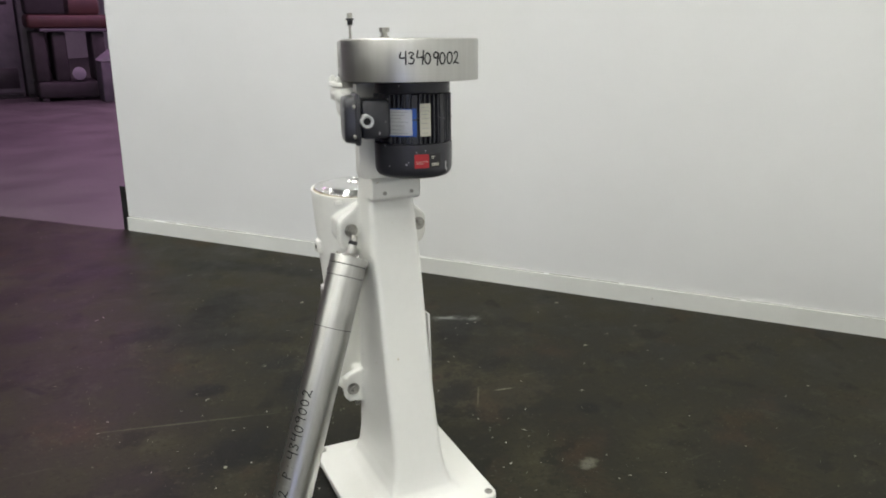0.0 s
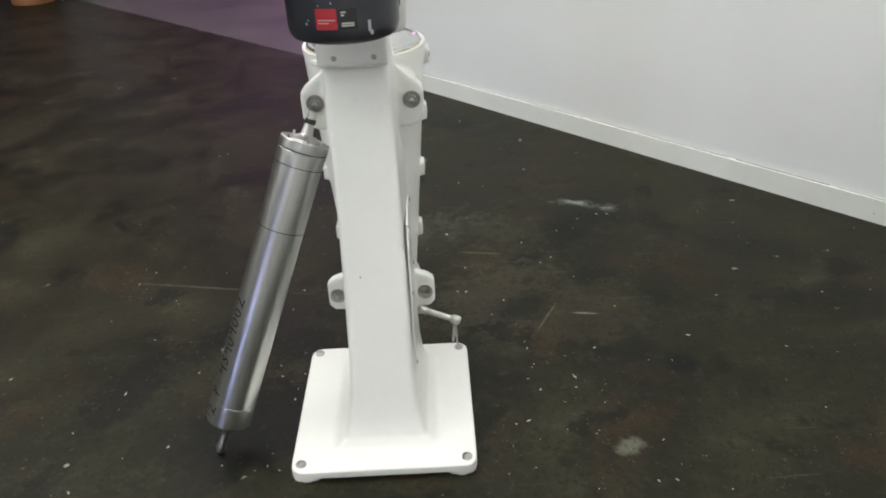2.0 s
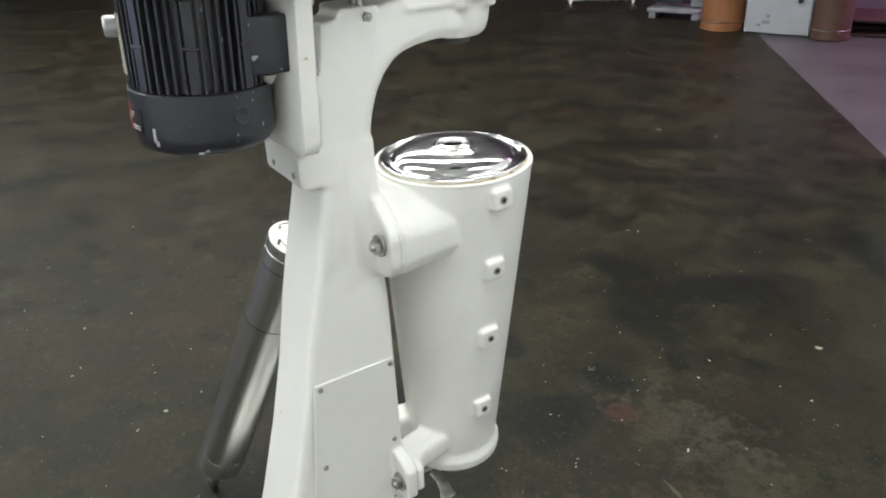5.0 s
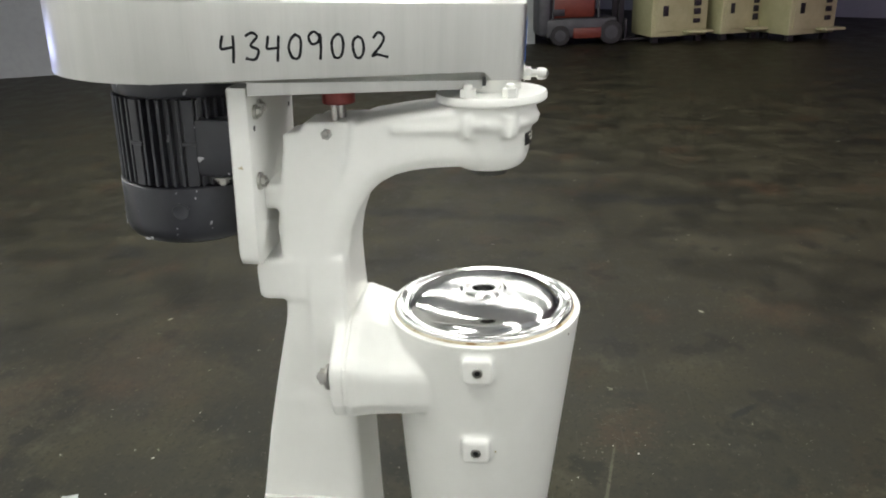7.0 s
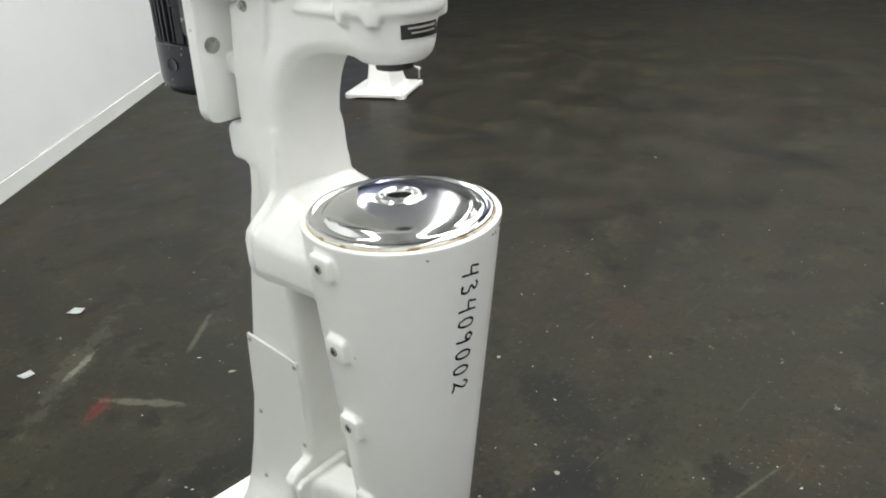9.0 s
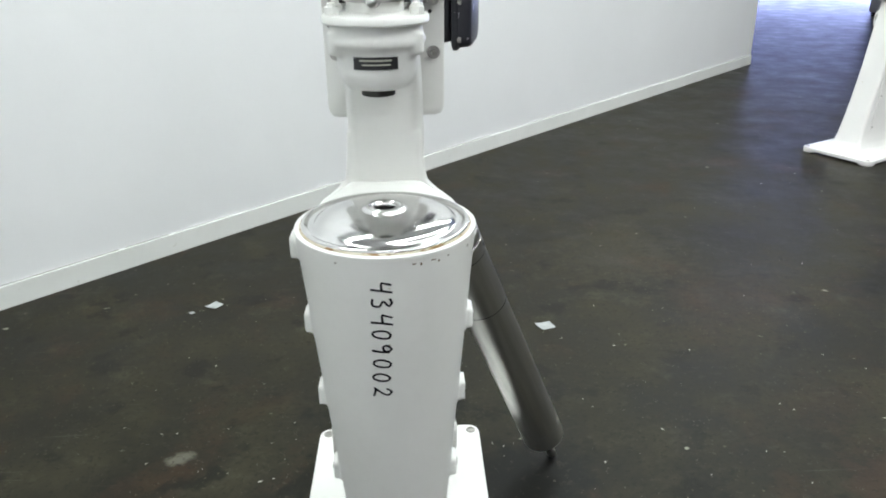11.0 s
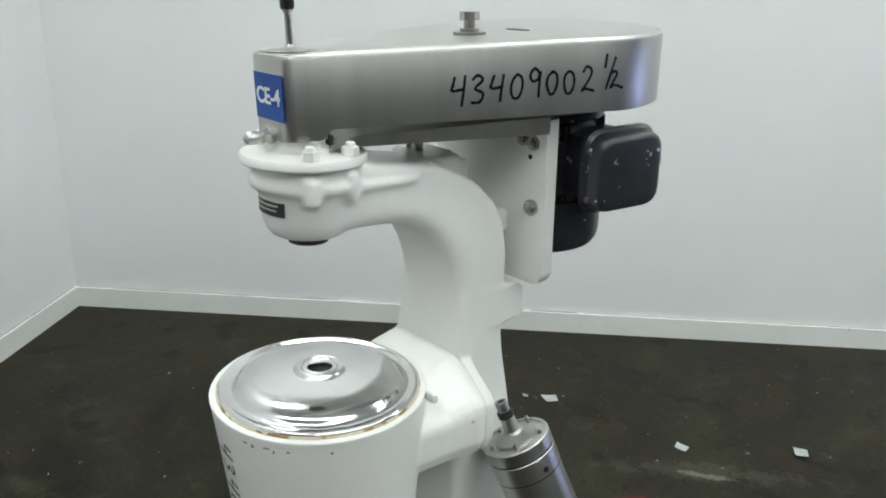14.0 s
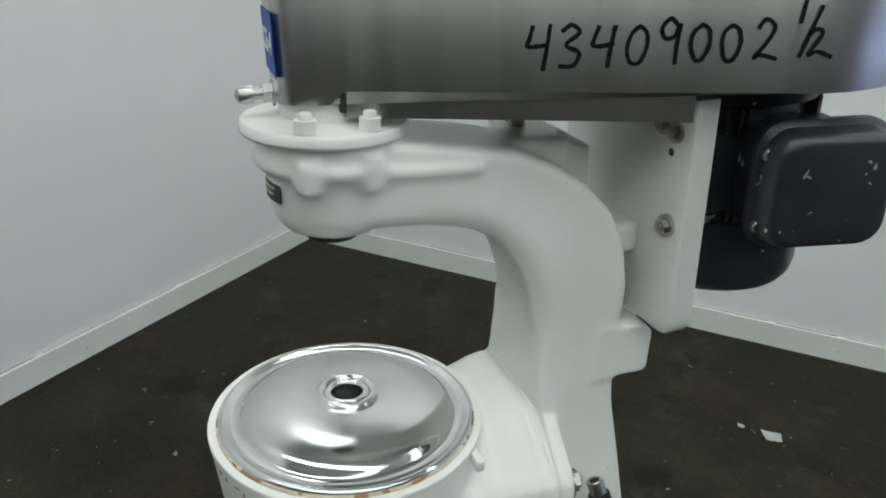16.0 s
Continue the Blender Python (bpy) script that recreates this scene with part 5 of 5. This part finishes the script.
# scraps on the floor
def scrap(place, size, turn, seed):
    """A torn piece of stiff paper, curled up along one edge."""
    rnd = random.Random(seed)
    corners = [(-1 + rnd.uniform(0, 0.3), -0.7), (1, -0.75 + rnd.uniform(-0.1, 0.25)), (0.9 - rnd.uniform(0, 0.3), 0.7), (-0.85, 0.62 + rnd.uniform(-0.2, 0.1))]
    n, bm, rows = 5, bmesh.new(), []
    for lift in (0.0, 0.0011):
        grid = []
        for i in range(n + 1):
            row = []
            for j in range(n + 1):
                u, v = i / n, j / n
                p = [(corners[0][k] * (1 - u) + corners[1][k] * u) * (1 - v) + (corners[3][k] * (1 - u) + corners[2][k] * u) * v for k in (0, 1)]
                curl = 0.30 * max(0, u - 0.55) ** 2 + 0.22 * max(0, 0.4 - v) ** 2
                row.append(bm.verts.new((p[0] * size, p[1] * size, 0.0008 + lift + curl * size * 2.2)))
            grid.append(row)
        rows.append(grid)
    for grid in rows:
        for i in range(n):
            for j in range(n):
                bm.faces.new((grid[i][j], grid[i + 1][j], grid[i + 1][j + 1], grid[i][j + 1]))
    rim = [(i, 0) for i in range(n)] + [(n, j) for j in range(n)] + [(i, n) for i in range(n, 0, -1)] + [(0, j) for j in range(n, 0, -1)]
    for (i, j), (k, m) in zip(rim, rim[1:] + rim[:1]):
        bm.faces.new((rows[0][i][j], rows[0][k][m], rows[1][k][m], rows[1][i][j]))
    ob = part("paper_scrap", bm, M_PAPER, None, "", True, 50)
    ob.matrix_basis = pose(place[0], place[1], 0, 0, 0, turn)
    return tagged(ob, "torn pale grey scrap curled at one edge on the dark floor", "scrap", "scraps on the floor")


for i, (x, y, s, a) in enumerate(((-0.534, -0.879, 0.034, 20), (0.735, -1.117, 0.030, 60), (0.243, -1.225, 0.022, 10), (0.81, -1.06, 0.012, 35), (-0.034, -1.52, 0.032, 120))):
    scrap((x, y), s, a, 30 + i)

# flakes of paint and grit, too many to count
rnd = random.Random(77)
bm = bmesh.new()
for k in range(430):
    far = rnd.random() ** 1.5
    a = rnd.uniform(0, 2 * math.pi)
    x, y = 0.1 + math.cos(a) * (0.3 + 3.2 * far), 0.2 + math.sin(a) * (0.3 + 3.2 * far)
    q = Vector((x, y, 0)) - CORNER
    if q.dot(A_DIR) < 0.05 or q.dot(B_DIR) < 0.05:
        continue
    if abs(x) < 0.24 and abs(y) < 0.25:
        continue
    r = rnd.choice((0.0013, 0.0015, 0.0018, 0.002, 0.0023, 0.0027, 0.0035))
    t = rnd.uniform(0, 6)
    el = rnd.uniform(1.0, 3.2)
    pts = []
    for j in range(4):
        u, v = el * r * rnd.uniform(0.5, 1.2) * math.cos(j * 1.57), r * rnd.uniform(0.5, 1.2) * math.sin(j * 1.57)
        pts.append(Vector((x + u * math.cos(t) - v * math.sin(t), y + u * math.sin(t) + v * math.cos(t), 0.0004)))
    top = bm.verts.new((x, y, 0.0004 + r * 0.3))
    vs = [bm.verts.new(p) for p in pts]
    for j in range(4):
        bm.faces.new((vs[j], vs[(j + 1) % 4], top))
flakes = part("floor_flakes", bm, M_GRIT, None, "", False)
tagged(flakes, "pale paint flakes and grit scattered over the dark floor", "debris", "", "stuff")


# ---- things in the distance ----
def at(ob, x, y, turn):
    ob.matrix_basis = pose(x, y, 0, 0, 0, turn)
    return ob


def block(parent, name, mat, dims, bev=0.01, label=""):
    bm = bmesh.new()
    box(bm, *dims, bev)
    return part(name, bm, mat, parent, label)


# white box column by the far jamb, given a cabinet's shape; fibre drums either side
cab = thing("box_column", "scuffed white box column with a black knob, built as a cabinet", "cabinet")
block(cab, "body", M_DIMWHITE, (-0.27, 0.27, 0.0, 0.45, 0.0, 1.95), 0.012)
door = block(cab, "door", M_DIMWHITE, (-0.262, 0.262, -0.018, -0.002, 0.014, 1.94), 0.004)
bm = bmesh.new()
turned(bm, [(0.012, 0), (0.012, 0.014), (0.022, 0.018), (0.022, 0.03), (0.012, 0.036)], (0.17, -0.018, 0.30), (0, -1, 0), 18)
part("knob", bm, M_BLACK, door, "round black knob")
bm = bmesh.new()
for x, z, w, h in ((-0.12, 0.09, 0.06, 0.025), (-0.09, 0.14, 0.03, 0.03), (-0.16, 0.07, 0.03, 0.018)):
    box(bm, x, x + w, -0.0205, -0.0185, z, z + h)
part("scuff", bm, M_GREYM, door, "dark scuff marks")
at(cab, -2.885, 5.69, 24)


def drum(label, mat, r, h):
    d = thing("fibre_drum", label, "drum", "fibre drums")
    bm = bmesh.new()
    turned(bm, [(r * 0.95, 0.03), (r, 0.032), (r, h - 0.05), (r * 0.98, h - 0.045)], seg=40)
    part("shell", bm, mat, d)
    for z in (0.0, h - 0.05):
        bm = bmesh.new()
        turned(bm, [(r * 0.9, z), (r * 1.012, z + 0.004), (r * 1.018, z + 0.02), (r * 1.012, z + 0.045), (r * 0.9, z + 0.049)], seg=40)
        part("hoop", bm, mat, d)
    for z in (0.075, h - 0.075):
        bm = bmesh.new()
        turned(bm, [(r * 0.99, z), (r * 1.015, z + 0.003), (r * 1.015, z + 0.008), (r * 0.99, z + 0.011)], seg=40)
        part("wire_hoop", bm, M_BOLT, d, "thin steel wire hoop")
    return d


at(drum("orange-brown fibreboard drum standing on the dark floor", M_FIBRE, 0.185, 0.92), -3.38, 5.60, 0)
at(drum("dark brown fibreboard drum with a wire hoop beside the white box column", M_DRUM, 0.152, 0.88), -2.50, 5.88, 0)


def pallet(label, mat, long, wide, group="pallets"):
    p = thing("pallet", label, "pallet", group)
    n = 7
    for i in range(n):
        y = -wide / 2 + (wide - 0.09) * i / (n - 1)
        block(p, "deck_board", mat, (-long / 2, long / 2, y, y + 0.09, 0.115, 0.135), 0.003)
    for x in (-long / 2, -0.03, long / 2 - 0.06):
        block(p, "stringer", mat, (x, x + 0.06, -wide / 2, wide / 2, 0.02, 0.115), 0.004)
    for i in (0, 3, 6):
        y = -wide / 2 + (wide - 0.09) * i / (n - 1)
        block(p, "bottom_board", mat, (-long / 2, long / 2, y, y + 0.09, 0.0, 0.02), 0.003)
    return p


at(pallet("red-brown stained wooden pallet on the bay floor", M_RUSTRED, 0.8, 0.6), -2.30, 6.50, 28)
at(pallet("pale new wooden pallet lying by the grey wall", M_WOOD, 1.30, 0.85), -10.3, -1.87, 41)

cart = thing("cart", "white tubular steel cart on small casters", "cart")
for x in (-0.32, 0.32):
    for y in (-0.22, 0.22):
        bm = bmesh.new()
        rod(bm, (x, y, 0.09), (x, y, 0.85), 0.016, None, 12)
        leg = part("leg", bm, M_CAST, cart)
        bm = bmesh.new()
        turned(bm, [(0.03, -0.012), (0.038, -0.009), (0.038, 0.009), (0.03, 0.012)], (x, y, 0.04), (0, 1, 0), 18)
        part("caster", bm, M_RUBBER, leg)
        block(leg, "fork", M_BOLT, (x - 0.012, x + 0.012, y - 0.018, y + 0.018, 0.045, 0.092), 0.003)
for z in (0.13, 0.82):
    for y in (-0.22, 0.22):
        bm = bmesh.new()
        rod(bm, (-0.32, y, z), (0.32, y, z), 0.014, None, 10)
        part("rail", bm, M_CAST, cart)
    for x in (-0.32, 0.32):
        bm = bmesh.new()
        rod(bm, (x, -0.22, z), (x, 0.22, z), 0.014, None, 10)
        part("rail", bm, M_CAST, cart)
block(cart, "tray", M_SILVER, (-0.34, 0.34, -0.24, 0.24, 0.835, 0.855), 0.006)
at(cart, -4.95, 5.60, 50)

pump = thing("pump_skid", "grey-green pump on a pale steel skid", "machine")
block(pump, "skid", M_GREYM, (-0.26, 0.26, -0.18, 0.18, 0.06, 0.10), 0.01)
for x in (-0.24, 0.18):
    block(pump, "skid_foot", M_GREYM, (x, x + 0.07, -0.17, 0.17, 0.0, 0.06), 0.006)
bm = bmesh.new()
turned(bm, [(0.08, 0), (0.13, 0.02), (0.135, 0.30), (0.10, 0.34), (0.06, 0.36), (0.06, 0.42)], (-0.26, 0, 0.27), (1, 0, 0), 28)
part("pump_motor", bm, surface("sage_paint", (0.10, 0.15, 0.12), (0.16, 0.21, 0.17), (0.4, 0.6)), pump)
block(pump, "pump_block", M_GREYM, (0.14, 0.28, -0.10, 0.10, 0.11, 0.40), 0.02)
at(pump, -4.05, 5.78, 25)

# counterbalanced lift truck by the far wall
fork = thing("lift_truck", "parked orange and grey electric lift truck with dark tyres", "vehicle")
block(fork, "chassis", M_TRUCK, (-0.75, 0.75, -0.48, 0.48, 0.16, 0.55), 0.06)
block(fork, "side_panel", M_ORANGE, (-0.18, 0.42, -0.50, 0.50, 0.14, 0.36), 0.03, "orange step panel")
block(fork, "battery_cover", M_ORANGE, (-0.62, 0.28, -0.46, 0.46, 0.551, 1.05), 0.06, "orange battery hood")
block(fork, "counterweight", M_TRUCK, (-0.92, -0.62, -0.47, 0.47, 0.20, 1.0), 0.09)
block(fork, "vent", M_BLACK, (-0.60, -0.36, -0.468, -0.455, 0.60, 0.74), 0.004)
block(fork, "seat", M_BLACK, (-0.42, 0.05, -0.25, 0.25, 1.051, 1.18), 0.04)
block(fork, "seat_back", M_BLACK, (-0.48, -0.36, -0.25, 0.25, 1.12, 1.55), 0.04)
for x in (-0.6, 0.35):
    for y in (-0.44, 0.44):
        bm = bmesh.new()
        rod(bm, (x, y, 0.55), (x * 0.9, y * 0.92, 2.05), 0.03, None, 10)
        part("guard_post", bm, M_TRUCK, fork)
block(fork, "overhead_guard", M_TRUCK, (-0.62, 0.40, -0.46, 0.46, 2.04, 2.09), 0.01)
for y in (-0.30, 0.22):
    block(fork, "mast_rail", M_BLACK, (0.80, 0.92, y, y + 0.08, 0.06, 2.1), 0.01)
    block(fork, "tine", M_BLACK, (0.90, 1.85, y, y + 0.09, 0.05, 0.09), 0.006)
block(fork, "carriage", M_BLACK, (0.92, 0.97, -0.40, 0.40, 0.09, 0.50), 0.01)
for x, r in ((-0.45, 0.21), (0.62, 0.25)):
    for y in (-0.50, 0.38):
        bm = bmesh.new()
        turned(bm, [(r * 0.6, 0), (r * 0.92, 0.005), (r, 0.025), (r, 0.095), (r * 0.92, 0.115), (r * 0.6, 0.12)], (x, y, r), (0, 1, 0), 28)
        tyre = part("wheel", bm, M_RUBBER, fork)
        bm = bmesh.new()
        turned(bm, [(r * 0.2, -0.004), (r * 0.55, -0.002), (r * 0.58, 0.122), (r * 0.2, 0.124)], (x, y, r), (0, 1, 0), 20)
        part("rim", bm, M_TRUCK, tyre)
at(fork, -12.2, 1.25, 98)
fork.matrix_basis = fork.matrix_basis @ Matrix.Scale(0.78, 4)


def cream_machine(label, w, d, h, seed):
    rnd = random.Random(seed)
    c = thing("packaging_machine", label, "machine", "cream machines by the far wall")
    block(c, "cabinet", M_CREAM, (-w / 2, w / 2, -d / 2, d / 2, 0.10, h), 0.02)
    for x in (-w / 2 + 0.05, w / 2 - 0.15):
        for y in (-d / 2 + 0.05, d / 2 - 0.15):
            block(c, "foot", M_RUBBER, (x, x + 0.1, y, y + 0.1, 0.0, 0.10), 0.01)
    block(c, "door", M_CREAM, (-w / 2 + 0.06, w * 0.12, -d / 2 - 0.02, -d / 2 - 0.002, 0.18, h - 0.12), 0.006)
    block(c, "inspection_window", M_BLACK, (-w * 0.32, -w * 0.22, -d / 2 - 0.026, -d / 2 - 0.0205, 0.42, 0.58), 0.003)
    for k in range(4):
        z = 0.30 + 0.13 * k
        block(c, "control_box", M_BLACK, (w * 0.24, w * 0.36, -d / 2 - 0.03, -d / 2 - 0.002, z, z + rnd.uniform(0.06, 0.10)), 0.006)
    block(c, "shelf", M_CREAM, (w * 0.05, w / 2, -d / 2 - 0.25, -d / 2 - 0.0305, 0.16, 0.20), 0.01)
    return c


for x, y, w, turn, sd in ((-12.3, 2.75, 0.95, 106, 1), (-12.5, 3.75, 0.75, 110, 2), (-12.1, 4.7, 0.85, 112, 3)):
    at(cream_machine("pale cream packaging machine with dark controls", w, 0.8, 1.7, sd), x, y, turn)

# equipment in the adjoining bay
for x, y in ((-1.92, 12.25), (-1.28, 12.42)):
    g = thing("control_cabinet", "grey steel control cabinet with louvres", "cabinet", "grey control cabinets")
    block(g, "body", M_BAYGREY, (-0.31, 0.31, -0.2, 0.2, 0.06, 1.62), 0.012)
    block(g, "door", M_BAYGREY, (-0.295, 0.295, -0.222, -0.202, 0.09, 1.59), 0.006)
    block(g, "louvre", M_BLACK, (-0.22, 0.22, -0.228, -0.2225, 1.44, 1.50), 0.002)
    block(g, "vent", M_BLACK, (-0.10, 0.24, -0.228, -0.2225, 0.16, 0.48), 0.002)
    block(g, "plinth", M_BLACK, (-0.29, 0.29, -0.18, 0.18, 0.0, 0.06), 0)
    at(g, x, y, 12)
sweeper = thing("floor_sweeper", "low dark red floor sweeper with a pale blue hood", "machine")
block(sweeper, "body", M_RUSTRED, (-0.95, 0.95, -0.40, 0.40, 0.14, 0.62), 0.06)
block(sweeper, "skirt", M_RUBBER, (-0.90, 0.90, -0.37, 0.37, 0.03, 0.139), 0.01)
block(sweeper, "engine_cover", M_TRUCK, (-0.90, -0.10, -0.36, 0.36, 0.621, 0.86), 0.07, "dark grey engine cover")
block(sweeper, "hood", M_HOOD, (0.10, 0.78, -0.33, 0.33, 0.621, 0.95), 0.08, "pale blue hood")
block(sweeper, "seat", M_RUBBER, (-0.42, -0.02, -0.22, 0.22, 0.861, 0.98), 0.04)
for x in (-0.6, 0.6):
    for y in (-0.43, 0.36):
        bm = bmesh.new()
        turned(bm, [(0.06, 0), (0.12, 0.005), (0.13, 0.02), (0.13, 0.06), (0.12, 0.075), (0.06, 0.08)], (x, y, 0.13), (0, 1, 0), 24)
        part("wheel", bm, M_RUBBER, sweeper)
at(sweeper, -3.40, 13.82, 36)
press = thing("press", "dark machine with a faded red top guard", "machine")
block(press, "bed", M_RUBBER, (-0.42, 0.62, -0.3, 0.3, 0.05, 0.30), 0.04)
for x in (-0.42, -0.14, 0.42):
    block(press, "pillar", M_RUBBER, (x, x + 0.2, -0.25, 0.25, 0.301, 1.05), 0.03)
block(press, "table", M_BAYGREY, (-0.30, 0.70, -0.32, 0.32, 1.051, 1.10), 0.01)
block(press, "top_guard", M_RUSTRED, (-0.46, 0.75, -0.34, 0.34, 1.101, 1.30), 0.05, "faded red sheet guard")
block(press, "hopper", M_RUSTRED, (0.05, 0.6, -0.2, 0.3, 1.301, 1.56), 0.04)
block(press, "crossbeam", M_RUBBER, (-0.45, 0.2, -0.2, 0.2, 1.301, 1.9), 0.04)
bm = bmesh.new()
turned(bm, [(0.05, 0), (0.09, 0.01), (0.10, 0.05), (0.06, 0.06)], (0.18, -0.26, 0.42), (0, -1, 0), 20)
part("handwheel", bm, M_GREYM, press, "pale round handwheel")
for x in (-0.38, 0.5):
    block(press, "foot", M_RUBBER, (x, x + 0.1, -0.28, 0.28, 0.0, 0.05), 0.01)
at(press, -0.98, 11.75, 8)
bin_ = thing("waste_bin", "grey steel bin with sloping lid", "bin")
block(bin_, "body", M_BAYGREY, (-0.2, 0.2, -0.2, 0.2, 0.0, 0.62), 0.012)
bm = bmesh.new()
prism(bm, [(-0.21, 0.621), (0.21, 0.621), (0.21, 0.70), (0.0, 0.78)], -0.21, 0.21, "y")
part("lid", bm, M_GREYM, bin_, "", False)
at(bin_, -0.28, 11.35, 10)
# pale box-shaped machine base near the roller door
base = thing("cream_machine", "cream steel machine base standing on the far floor", "machine")
block(base, "body", M_DIMWHITE, (-0.45, 0.45, -0.35, 0.35, 0.06, 1.5), 0.02)
block(base, "panel", M_DIMWHITE, (-0.38, 0.38, -0.366, -0.352, 0.14, 1.2), 0.006)
block(base, "plinth", M_BLACK, (-0.42, 0.42, -0.32, 0.32, 0.0, 0.06), 0)
at(base, -7.98, -10.66, 125)
